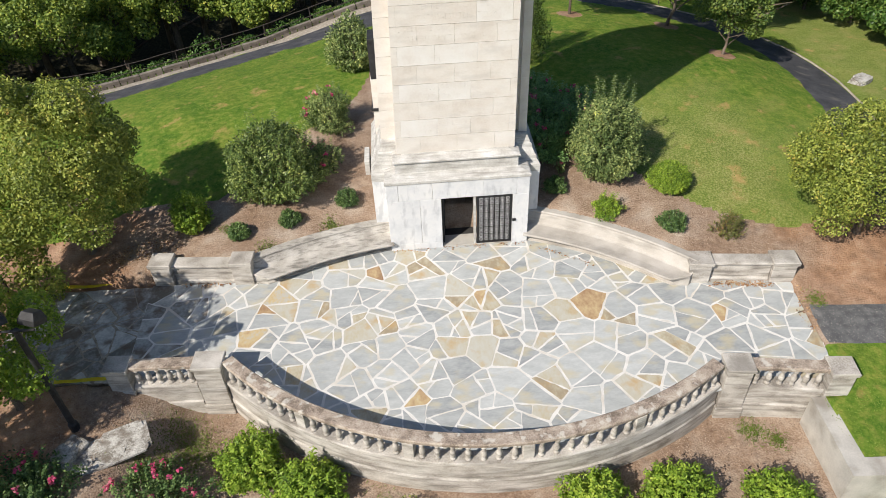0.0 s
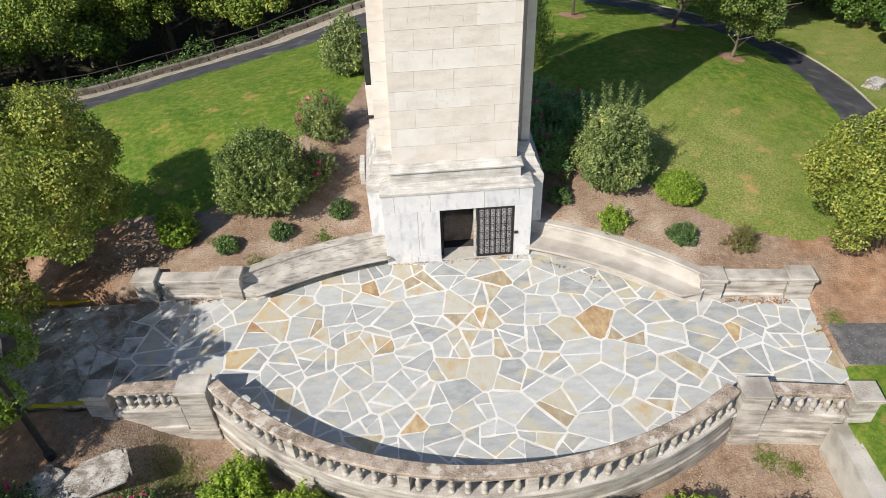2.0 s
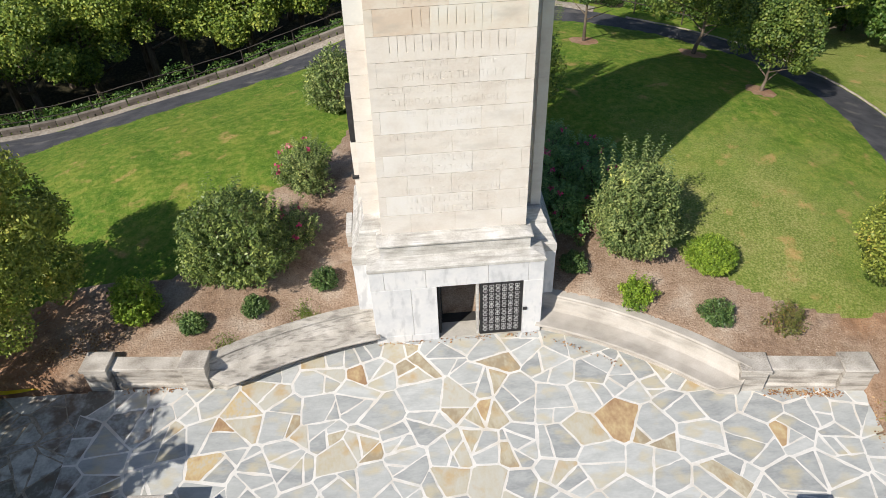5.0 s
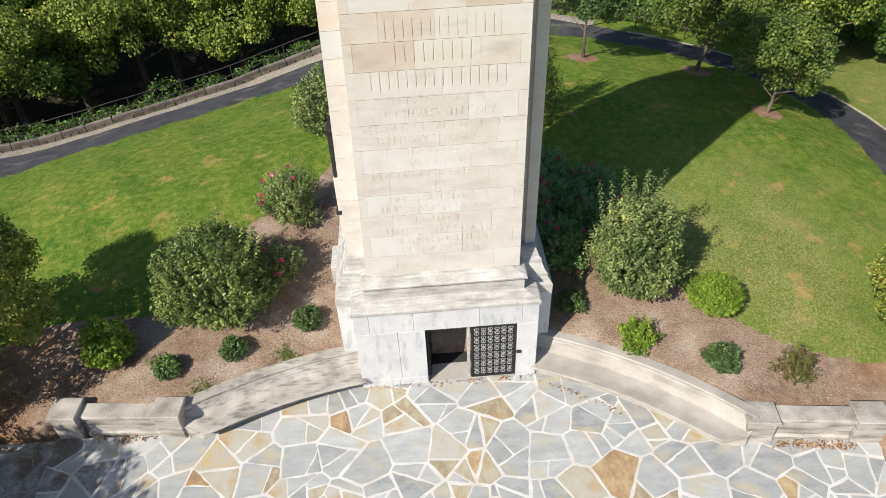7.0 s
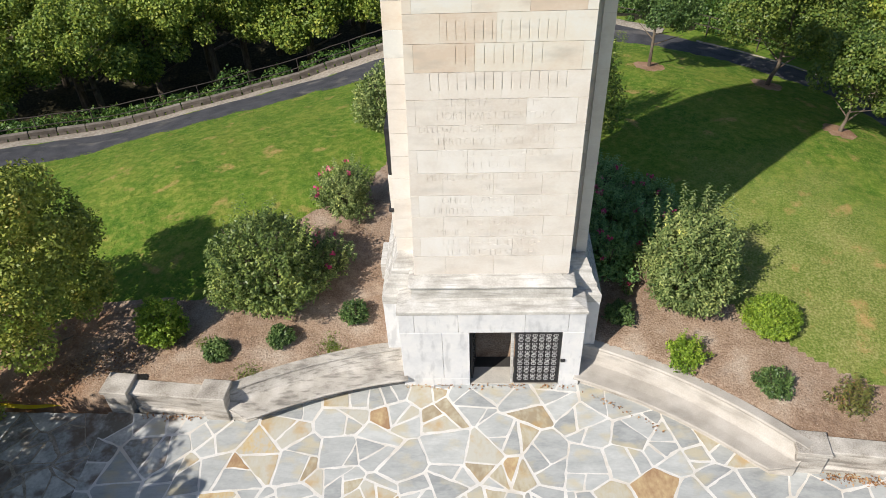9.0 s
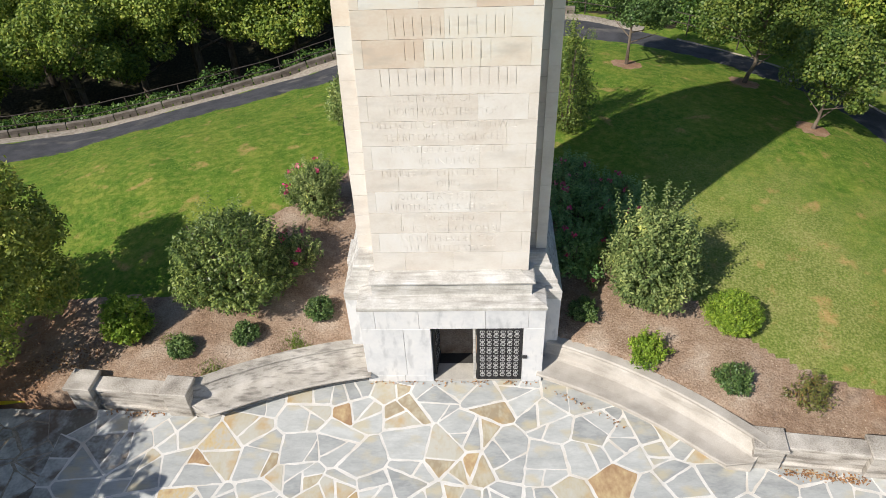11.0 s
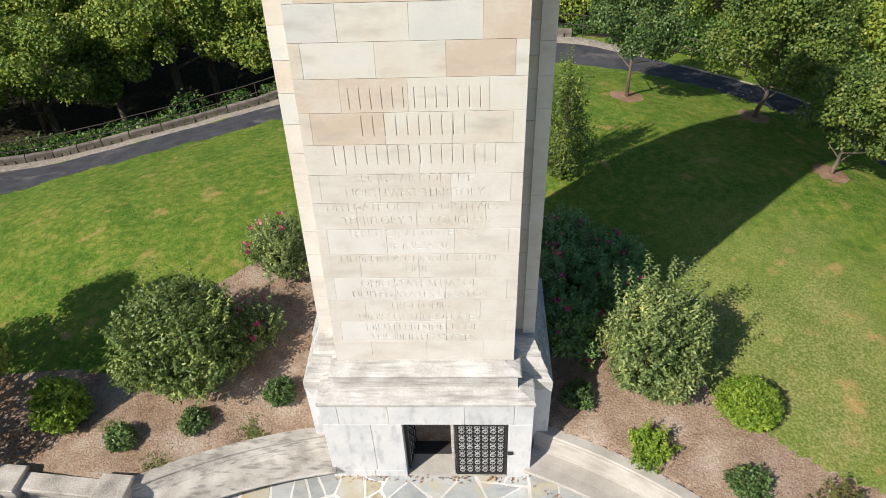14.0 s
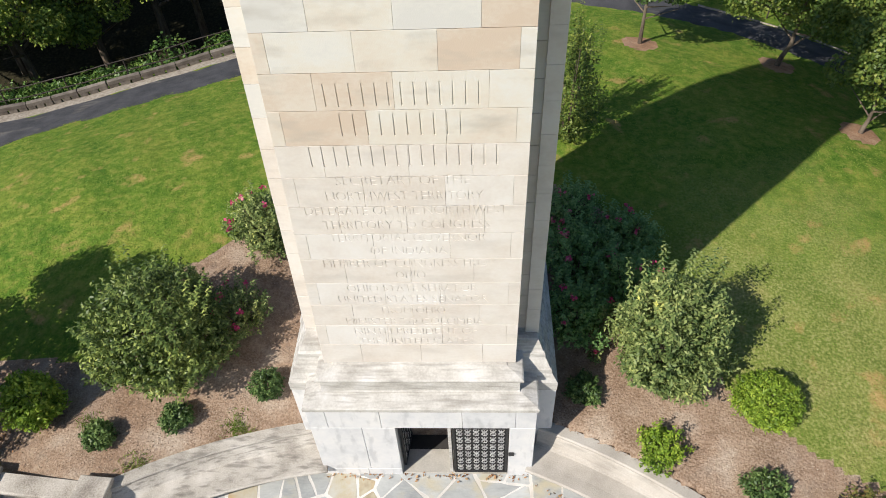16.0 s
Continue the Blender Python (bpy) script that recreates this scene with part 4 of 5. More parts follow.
def crown_leaves(blobs, count, length, width, rng, depth=0.35, up=0.45, loose=0.85):
    """Leaves in the outer shell of a heap of rounded masses (x, y, z, rx, rz)."""
    blobs = np.array(blobs, float)
    area = blobs[:, 3] * (blobs[:, 3] + blobs[:, 4])
    pick = rng.choice(len(blobs), count * 2, p=area / area.sum())
    d = rng.normal(size=(count * 2, 3))
    d /= np.linalg.norm(d, axis=1, keepdims=True)
    r = 1 - depth * rng.random((count * 2, 1)) ** 2 + 0.08 * rng.normal(size=(count * 2, 1))
    B = blobs[pick]
    ext = np.c_[B[:, 3], B[:, 3], B[:, 4]]
    c = B[:, :3] + d * ext * r
    keep = np.ones(len(c), bool)
    for q in blobs:
        e = (c - q[:3]) / (q[3], q[3], q[4])
        keep &= np.linalg.norm(e, axis=1) > 0.62
    c, d = c[keep][:count], d[keep][:count]
    n = d + loose * rng.normal(size=d.shape) + np.array([0, 0, up])
    return leaf_arrays(c, n, length, width, rng)


def heap(rng, r, h, z, lumps, spread=0.55, size=(0.4, 0.6), core=0.72):
    """Rounded masses that make up a crown of radius r and height h, standing on z."""
    out = [(0, 0, z + h * 0.5, r * core, h * 0.58 * core)]
    for i in range(lumps):
        a, e = rng.uniform(0, 2 * math.pi), rng.uniform(-0.7, 1.2)
        s = rng.uniform(*size)
        out.append((math.cos(a) * math.cos(e) * r * spread, math.sin(a) * math.cos(e) * r * spread, z + h * 0.5 + math.sin(e) * h * 0.5 * spread * 1.05, r * s, min(r * s, h * 0.5 * s * 1.15)))
    return out


G = lambda *rows: [(p, c) for p, c in rows]
LEAF_DARK = leaf_material("dark_green_leaf", G((0.1, (0.036, 0.0782, 0.023)), (0.5, (0.102, 0.178, 0.052)), (0.8, (0.228, 0.322, 0.1))))
LEAF_GREY = leaf_material("grey_green_leaf", G((0.1, (0.0538, 0.0974, 0.0283)), (0.5, (0.181, 0.246, 0.0747)), (0.8, (0.39, 0.441, 0.155)), (0.97, (0.753, 0.752, 0.18))), 0.55, 0.18)
LEAF_LIGHT = leaf_material("yellow_green_leaf", G((0.1, (0.077, 0.144, 0.015)), (0.5, (0.22, 0.345, 0.035)), (0.85, (0.418, 0.517, 0.07))), 0.5)
LEAF_AUTUMN = leaf_material("turning_leaf", G((0.08, (0.072, 0.112, 0.019)), (0.45, (0.216, 0.27, 0.0427)), (0.76, (0.396, 0.428, 0.0808)), (0.93, (0.522, 0.4, 0.0855)), (1.0, (0.45, 0.223, 0.0665))), 0.5, 0.16)
LEAF_WOOD = leaf_material("woodland_leaf", G((0.1, (0.055, 0.105, 0.018)), (0.45, (0.171, 0.253, 0.038)), (0.75, (0.352, 0.407, 0.065)), (0.95, (0.572, 0.528, 0.1))), 0.55, 0.18)
LEAF_THICKET = leaf_material("thicket_leaf", G((0.1, (0.03, 0.08, 0.015)), (0.5, (0.085, 0.17, 0.032)), (0.85, (0.2, 0.28, 0.055))), 0.45)
LEAF_ROSE = leaf_material("rose_leaf", G((0.1, (0.075, 0.156, 0.05)), (0.5, (0.175, 0.325, 0.1)), (0.85, (0.325, 0.468, 0.163))))
LEAF_LAWN = leaf_material("lawn_tree_leaf", G((0.1, (0.04, 0.085, 0.02)), (0.5, (0.125, 0.19, 0.036)), (0.85, (0.26, 0.3, 0.06))), 0.5, 0.18)
LEAF_RED = leaf_material("reddish_leaf", G((0.1, (0.06, 0.07, 0.024)), (0.5, (0.15, 0.17, 0.045)), (0.8, (0.24, 0.2, 0.06)), (0.95, (0.36, 0.16, 0.08))))
LEAF_HOLLY = leaf_material("glossy_holly_leaf", G((0.1, (0.039, 0.0732, 0.021)), (0.5, (0.137, 0.201, 0.0504)), (0.82, (0.325, 0.39, 0.105)), (0.98, (0.65, 0.683, 0.179))), 0.42, 0.2)
PETAL = leaf_material("pink_petal", G((0.1, (0.5, 0.03, 0.12)), (0.6, (0.65, 0.1, 0.22)), (0.9, (0.75, 0.35, 0.35))), 0.6, 0.3)


def shoot_crown(rng, r, h, form, shoots, per, leaf, reach=0.3, lobes=0.14):
    """Leafy shoots pointing out of a bush: form gives the radius at each tenth of its height."""
    form = np.array(form, float)
    u = np.interp(rng.random(shoots), np.cumsum(np.r_[0, form[1:] + form[:-1]]) / np.sum(form[1:] + form[:-1]), np.linspace(0, 1, len(form)))
    a = rng.uniform(0, 2 * math.pi, shoots)
    R = np.interp(u, np.linspace(0, 1, len(form)), form)
    slope = (np.interp(np.clip(u - 0.06, 0, 1), np.linspace(0, 1, len(form)), form) - np.interp(np.clip(u + 0.06, 0, 1), np.linspace(0, 1, len(form)), form)) * r / (0.12 * h)
    p1, p2, p3 = rng.uniform(0, 6.3, 3)
    lump = 1 + lobes * (np.sin(3 * a + p1 + 2 * u) + np.sin(5 * a + p2 - 7 * u) + np.sin(2 * a + 9 * u + p3)) / 1.6 + 0.07 * rng.normal(size=shoots) - 0.3 * rng.random(shoots) ** 3
    tip = np.c_[R * r * lump * np.cos(a), R * r * lump * np.sin(a), h * u * (1 + 0.04 * rng.normal(size=shoots))]
    d = np.c_[np.cos(a), np.sin(a), slope + 0.75] + 0.35 * rng.normal(size=(shoots, 3))
    d /= np.linalg.norm(d, axis=1, keepdims=True)
    ln = reach * rng.uniform(0.6, 1.3, (shoots, 1))
    e = np.cross(d, rng.normal(size=d.shape))
    e /= np.linalg.norm(e, axis=1, keepdims=True)
    g = np.cross(d, e)
    vs = []
    for k in range(per):
        q = 2.4 * k
        side = e * math.cos(q) + g * math.sin(q)
        back = k / max(per - 1, 1)
        along = d * (0.75 - 0.5 * back) + side * (0.45 + 0.5 * back)
        along /= np.linalg.norm(along, axis=1, keepdims=True)
        c = tip - d * ln * back + along * leaf[0] * 0.45
        vs.append(leaf_arrays(c, 0.55 * d + 0.6 * side + np.array([0, 0, 0.2]) + 0.5 * rng.normal(size=d.shape), leaf[0], leaf[1], rng, 0.3, along=along * 1.6))
    return np.concatenate(vs)


ROUND = (0.3, 0.62, 0.85, 0.97, 1.0, 0.97, 0.9, 0.79, 0.62, 0.4, 0.1)
EGG = (0.25, 0.58, 0.83, 0.96, 1.0, 0.96, 0.9, 0.8, 0.64, 0.42, 0.12)


def spires(rng, r, h, count, length, leaf):
    """Upright leafy shoots that rise out of the top of a bush."""
    vs = []
    for i in range(count):
        a, q = rng.uniform(0, 2 * math.pi), r * 0.78 * rng.random() ** 0.5
        base = np.array([q * math.cos(a), q * math.sin(a), h * (0.76 - 0.3 * (q / r) ** 2)])
        ln = 0.12 * h + length * rng.uniform(0.4, 1.0)
        tip = base + np.array([0.25 * q * math.cos(a) + rng.normal() * 0.05, 0.25 * q * math.sin(a) + rng.normal() * 0.05, ln])
        k = 6 + int(ln / leaf[0] * 3.2)
        side = np.c_[np.cos(np.arange(k) * 2.4), np.sin(np.arange(k) * 2.4), np.full(k, 0.55)]
        c = base + (tip - base) * np.linspace(0, 1, k)[:, None]
        vs.append(leaf_arrays(c + side * leaf[0] * 0.45, side * 0.35 + np.array([0, 0, 0.9]), leaf[0] * 0.9, leaf[1] * 0.9, rng, along=side * 1.6))
    return np.concatenate(vs)


COLUMN = (0.3, 0.6, 0.85, 1.0, 0.95, 0.85, 0.8, 0.65, 0.5, 0.3, 0.1)


def bush(name, x, y, r, h, mat, shoots, per, leaf, label, form=ROUND, group="", seed=1, reach=0.3, lobes=0.14, tall=0.0, flowers=0):
    rng = np.random.default_rng(seed)
    t = thing(name, (x, y, ground_z(x, y) - 0.04), label, "shrub", group)
    stems(t, rng, r, h, 9, 0.03 * max(r, 0.5))
    v = [shoot_crown(rng, r, h, form, shoots, per, leaf, reach, lobes), shoot_crown(rng, r * 0.74, h * 0.84, form, shoots // 3, per, leaf, reach, lobes)]
    if tall:
        v.append(spires(rng, r, h, 8 + int(14 * r), tall, leaf))
    child("leaves", leaf_mesh("leaves", np.concatenate(v), mat), t)
    for i in range(flowers):
        a, e = rng.uniform(0, 2 * math.pi), rng.uniform(0.05, 1.3)
        c = np.array([r * 0.98 * math.cos(a) * math.cos(e), r * 0.98 * math.sin(a) * math.cos(e), h * (0.5 + 0.5 * math.sin(e))])
        child("blossom", leaf_mesh("blossom", leaf_arrays(c + 0.04 * rng.normal(size=(11, 3)), rng.normal(size=(11, 3)) + (0, 0, 0.8), 0.1, 0.08, rng), PETAL), t, "pink rose blossom")
    return t


def stems(parent, rng, r, h, count, thick):
    for i in range(count):
        a = rng.uniform(0, 2 * math.pi)
        q = rng.uniform(0.3, 0.75) * r
        p = [(0.1 * r * math.cos(a), 0.1 * r * math.sin(a), 0.0), (0.5 * q * math.cos(a), 0.5 * q * math.sin(a), h * 0.4), (q * math.cos(a), q * math.sin(a), h * rng.uniform(0.65, 0.85))]
        part("stem", tube(bmesh.new(), p, [thick, thick * 0.7, thick * 0.3], 5), BARK, parent)


def shrub(name, x, y, r, h, mat, count, leaf, label, category="shrub", group="", lumps=9, seed=1, flowers=0):
    rng = np.random.default_rng(seed)
    t = thing(name, (x, y, ground_z(x, y) - 0.04), label, category, group)
    stems(t, rng, r, h, 7, 0.03 * max(r, 0.5))
    v = crown_leaves(heap(rng, r, h * 0.96, h * 0.04, lumps), count, leaf[0], leaf[1], rng)
    child("leaves", leaf_mesh("leaves", v, mat), t)
    if flowers:
        for i in range(flowers):
            a, e = rng.uniform(0, 2 * math.pi), rng.uniform(0.05, 1.3)
            c = np.array([r * 0.95 * math.cos(a) * math.cos(e), r * 0.95 * math.sin(a) * math.cos(e), h * (0.5 + 0.5 * math.sin(e))])
            cc = c + 0.035 * rng.normal(size=(9, 3))
            child("blossom", leaf_mesh("blossom", leaf_arrays(cc, rng.normal(size=(9, 3)) + (0, 0, 0.8), 0.1, 0.08, rng), PETAL), t, "pink rose blossom")
    return t


def tree(name, x, y, height, r, crown_z, mat, count, leaf, label, seed=1, lumps=14, trunk=0.13, lean=(0, 0), up=0.35, group="", z=None):
    rng = np.random.default_rng(seed)
    z = ground_z(x, y) - 0.05 if z is None else z
    t = thing(name, (x, y, z), label, "tree", group)
    bm = bmesh.new()
    top = crown_z + (height - crown_z) * 0.6
    tube(bm, [(0, 0, 0), (lean[0] * 0.3, lean[1] * 0.3, crown_z * 0.5), (lean[0], lean[1], crown_z), (lean[0] * 1.2, lean[1] * 1.2, top)], [trunk * 1.25, trunk, trunk * 0.85, trunk * 0.25], 9)
    part("trunk", bm, BARK, t)
    for i in range(9 if crown_z > 0.3 else 0):
        a = i * 2.4 + rng.uniform(-0.4, 0.4)
        z0 = crown_z * 0.9 + (top - crown_z) * i / 11
        q = r * rng.uniform(0.55, 0.8)
        part("limb", tube(bmesh.new(), [(lean[0], lean[1], z0), (lean[0] + 0.5 * q * math.cos(a), lean[1] + 0.5 * q * math.sin(a), z0 + 0.35 * r * 0.5), (lean[0] + q * math.cos(a), lean[1] + q * math.sin(a), z0 + 0.5 * r * 0.7)], [trunk * 0.45, trunk * 0.3, trunk * 0.1], 5), BARK, t)
    blobs = [(bx + lean[0], by + lean[1], bz, br, bh) for bx, by, bz, br, bh in heap(rng, r, height - crown_z, crown_z, lumps, 0.88 if lumps > 40 else 0.76, (0.15, 0.29) if lumps > 40 else (0.17, 0.34), 0.68 if lumps > 40 else 0.55)]
    child("crown", leaf_mesh("crown", crown_leaves(blobs, count, leaf[0], leaf[1], rng, up=up, depth=0.5), mat), t)
    return t


SMALL = "small clipped evergreen shrub in the mulch bed"
for i, (x, y, r, h) in enumerate(((-7.55, 0.38, 0.36, 0.6), (-5.82, 0.82, 0.36, 0.58), (-3.85, 1.62, 0.4, 0.66), (3.62, 1.5, 0.4, 0.6), (7.12, -0.85, 0.46, 0.62))):
    bush("evergreen_shrub", x, y, r, h, LEAF_DARK, 330, 6, (0.075, 0.042), SMALL, group="small shrubs in the beds", seed=20 + i, reach=0.12)
bush("evergreen_shrub", 5.13, 0.08, 0.48, 0.62, LEAF_LIGHT, 300, 6, (0.085, 0.045), "small shrub with bright new shoots in the mulch bed", group="small shrubs in the beds", seed=31, reach=0.14, lobes=0.3, tall=0.3)
bush("evergreen_shrub", 8.93, -1.3, 0.5, 0.75, LEAF_RED, 110, 6, (0.095, 0.04), "small shrub with reddish turning leaves", group="small shrubs in the beds", seed=32, reach=0.2, lobes=0.3, tall=0.3)
bush("round_shrub", 7.55, 1.02, 0.7, 1.1, LEAF_LIGHT, 1300, 8, (0.085, 0.03), "rounded bright green shrub beside the lawn", seed=33, reach=0.14, lobes=0.05)
bush("yellow_shrub", -9.25, 1.05, 0.64, 1.65, LEAF_LIGHT, 620, 8, (0.1, 0.052), "upright yellow-green shrub in the mulch bed", seed=34, reach=0.22)
bush("holly_bush", -6.38, 2.45, 1.62, 2.9, LEAF_HOLLY, 2000, 9, (0.115, 0.05), "large rounded grey-green holly bush", seed=35, reach=0.3, lobes=0.13, tall=0.75)
bush("viburnum_bush", 5.45, 2.0, 1.27, 3.2, LEAF_GREY, 1750, 9, (0.115, 0.052), "tall leafy grey-green bush with upright shoots", EGG, seed=36, reach=0.34, lobes=0.16, tall=1.3)
bush("rose_bush", -4.6, 6.2, 0.92, 1.85, LEAF_GREY, 760, 8, (0.085, 0.05), "rose bush with a few pink blossoms", group="rose bushes", seed=37, reach=0.3, lobes=0.3, tall=0.5, flowers=7)
bush("rose_bush", -4.85, 3.45, 0.75, 1.3, LEAF_GREY, 360, 8, (0.085, 0.05), "low rose bush with bright pink blossoms", group="rose bushes", seed=38, reach=0.3, lobes=0.3, tall=0.3, flowers=9)
for i, (x, y, r, h) in enumerate(((3.55, 3.3, 0.85, 1.5), (3.75, 4.9, 0.95, 1.7), (4.9, 3.9, 0.85, 1.7), (3.6, 6.4, 0.9, 1.5), (5.0, 5.6, 0.8, 1.3))):
    bush("rose_bush", x, y, r, h, LEAF_ROSE, 560, 8, (0.09, 0.055), "dark leafy rose bush in the monument's shade", group="rose bushes", seed=40 + i, reach=0.3, lobes=0.25, tall=0.4, flowers=5)
shrub("rose_shoot", 3.95, 2.35, 0.22, 0.6, LEAF_GREY, 130, (0.08, 0.05), "single rose shoot with a red blossom", category="rose", seed=46, flowers=1, lumps=3)
bush("upright_shrub", 3.95, 10.2, 0.95, 4.2, LEAF_LAWN, 620, 8, (0.1, 0.05), "upright shrub with yellowing leaves behind the monument", COLUMN, seed=47, reach=0.4, lobes=0.25, tall=0.9)
bush("laurel_shrub", -3.75, 11.6, 1.1, 2.7, LEAF_GREY, 900, 8, (0.12, 0.06), "rounded pale green shrub behind the monument", seed=48)
for i, (x, y, r, h) in enumerate(((-6.42, -7.7, 0.9, 1.5), (-4.78, -8.6, 0.88, 1.3), (2.6, -9.7, 0.88, 1.3), (4.75, -9.7, 0.9, 1.35), (7.25, -10.1, 0.86, 1.25))):
    bush("front_shrub", x, y, r, h, LEAF_LIGHT, 620, 8, (0.12, 0.055), "rounded bright green shrub below the curved wall", group="shrubs below the wall", seed=50 + i, reach=0.24, lobes=0.16, tall=0.25)
shrub("olive_shrub", -2.3, -9.75, 0.85, 0.7, LEAF_AUTUMN, 2600, (0.09, 0.04), "low straggling olive-green shrub below the wall", seed=56)
bush("rose_bush", -12.0, -8.6, 1.15, 1.0, LEAF_DARK, 620, 8, (0.09, 0.055), "spreading rose bush with red blossoms", group="rose bushes", seed=57, lobes=0.3, tall=0.3, flowers=12)
bush("rose_bush", -8.9, -8.9, 1.3, 1.1, LEAF_DARK, 700, 8, (0.09, 0.055), "spreading rose bush with red blossoms", group="rose bushes", seed=58, lobes=0.3, tall=0.3, flowers=22)
# trees round the terrace
tree("garden_tree", -12.8, 0.7, 6.4, 2.45, 0.4, LEAF_AUTUMN, 46000, (0.115, 0.062), "leafy tree with yellowing leaves beside the terrace", 60, 52, 0.14)
tree("garden_tree", -14.6, -1.6, 4.0, 1.9, 0.25, LEAF_AUTUMN, 12000, (0.12, 0.068), "leafy tree with yellowing leaves beside the terrace", 61, 22, 0.1)
tree("hedge_tree", -13.15, -5.6, 4.5, 2.1, 0.1, LEAF_LIGHT, 20000, (0.12, 0.06), "dense green tree behind the lamp post", 62, 24, 0.12)
tree("garden_tree", 13.5, -1.2, 4.3, 2.6, 0.5, LEAF_AUTUMN, 46000, (0.1, 0.054), "spreading tree with bright yellow-green leaves", 63, 50, 0.13)
tree("lawn_tree", 13.3, 11.0, 4.2, 1.65, 0.45, LEAF_LAWN, 11000, (0.125, 0.08), "young tree in a ring of mulch on the lawn", 64, 30, 0.07, (0.1, 0.05))
tree("lawn_tree", 7.3, 16.6, 5.4, 1.75, 1.15, LEAF_DARK, 14000, (0.115, 0.075), "round-crowned young tree in a ring of mulch", 65, 24, 0.07)
tree("garden_tree", 17.6, 16.8, 6.5, 2.4, 1.0, LEAF_WOOD, 9000, (0.18, 0.11), "round yellow-green tree across the footpath", 68, 16, 0.14)
tree("lawn_tree", 12.4, 16.1, 6.0, 2.75, 0.9, LEAF_LAWN, 25000, (0.13, 0.085), "broad yellow-green tree beside the footpath", 66, 38, 0.09, (0.25, 0.0))
tree("tall_tree", -16.2, -8.5, 9.0, 2.9, 3.0, LEAF_AUTUMN, 11000, (0.2, 0.12), "tall tree that shades the flagstone walk", 67, 24, 0.2)
tree("tall_tree", -16.4, -11.4, 7.5, 2.1, 2.8, LEAF_AUTUMN, 4500, (0.2, 0.12), "tall tree that shades the roses", 69, 24, 0.18)
# thicket along the far side of the lawn
for i, (x, y, h, r) in enumerate(((24.6, 11.6, 4.2, 2.0), (24.0, 14.6, 4.8, 2.2), (23.4, 17.6, 4.6, 2.1), (22.2, 20.4, 4.2, 1.9), (19.6, 22.6, 3.8, 1.8), (16.6, 23.6, 3.6, 1.8))):
    tree("thicket_tree", x, y, h, r, 0.05, LEAF_THICKET, 14000, (0.19, 0.12), "dense dark green leafy thicket tree", 90 + i, 46, 0.13, group="trees of the thicket")
# the woods beyond the path
wood = tree("woodland_tree", -17.5, 31.0, 10.5, 3.7, 4.6, LEAF_WOOD, 15000, (0.2, 0.135), "tall woodland tree with yellow-green crown", 70, 24, 0.25, group="trees of the wood", z=-8.5)
wood_b = tree("woodland_tree", -11.0, 31.5, 9.6, 3.4, 4.4, LEAF_WOOD, 14000, (0.2, 0.135), "tall woodland tree with yellow-green crown", 71, 22, 0.22, group="trees of the wood", z=-8.5)
rw = random.Random(9)
spots = [(-23, 24), (-28, 20), (-31, 26), (-24, 31), (-19, 34), (-12, 35), (-6, 31), (-5, 37), (1, 33), (3, 39), (7, 34), (10, 39), (14, 34), (18, 38), (-30, 34), (-37, 27), (-22, 41), (-10, 43), (0, 46), (12, 46), (24, 41), (-38, 17), (-35, 38), (24, 30), (-43, 22), (-16, 31.5), (-21, 28), (-27, 29), (-8, 33.5), (-15, 38), (-26, 36)]
for i, (x, y) in enumerate(spots):
    copy_thing(wood if i % 2 else wood_b, pose(x, y + (1.6 if y < 34 else 0), -8.5 + rw.uniform(-1.0, 1.4), 0, 0, rw.uniform(0, 360)))
for i, (x, y, h) in enumerate(((23, 23, 6), (27, 17, 6.5), (30, 9, 6), (21.5, 28, 6.5), (33, 1, 6), (26.5, 25, 7), (32, 19, 7))):
    copy_thing(wood if i % 2 else wood_b, pose(x, y, -4.2 + rw.uniform(-0.5, 0.5), 0, 0, rw.uniform(0, 360)))


def undergrowth():
    """Low leafy growth on the slope beyond the rail."""
    rng = np.random.default_rng(80)
    vs = []
    for x, y in offset(PATH_LINE[6:124], -2.35):
        if x > 15:
            continue
        for k in range(0 if rng.random() < 0.2 else 2, 8):
            px, py, r = x + rng.normal() * 0.8, y + (abs(rng.normal()) * 0.4, rng.uniform(1.0, 2.6), rng.uniform(2.0, 8.0))[min(k, 4) // 2], rng.uniform(0.2, (0.45, 0.6, 1.1)[min(k, 4) // 2])
            vs.append(crown_leaves([(px, py, ground_z(px, py) + r * 0.5, r, r * 0.9)], int(420 * r), 0.17, 0.1, rng))
    ob = new("undergrowth", leaf_mesh("undergrowth", np.concatenate(vs), LEAF_THICKET))
    tagged(ob, "tangled dark undergrowth on the slope beyond the rail", "undergrowth", kind="stuff")


undergrowth()


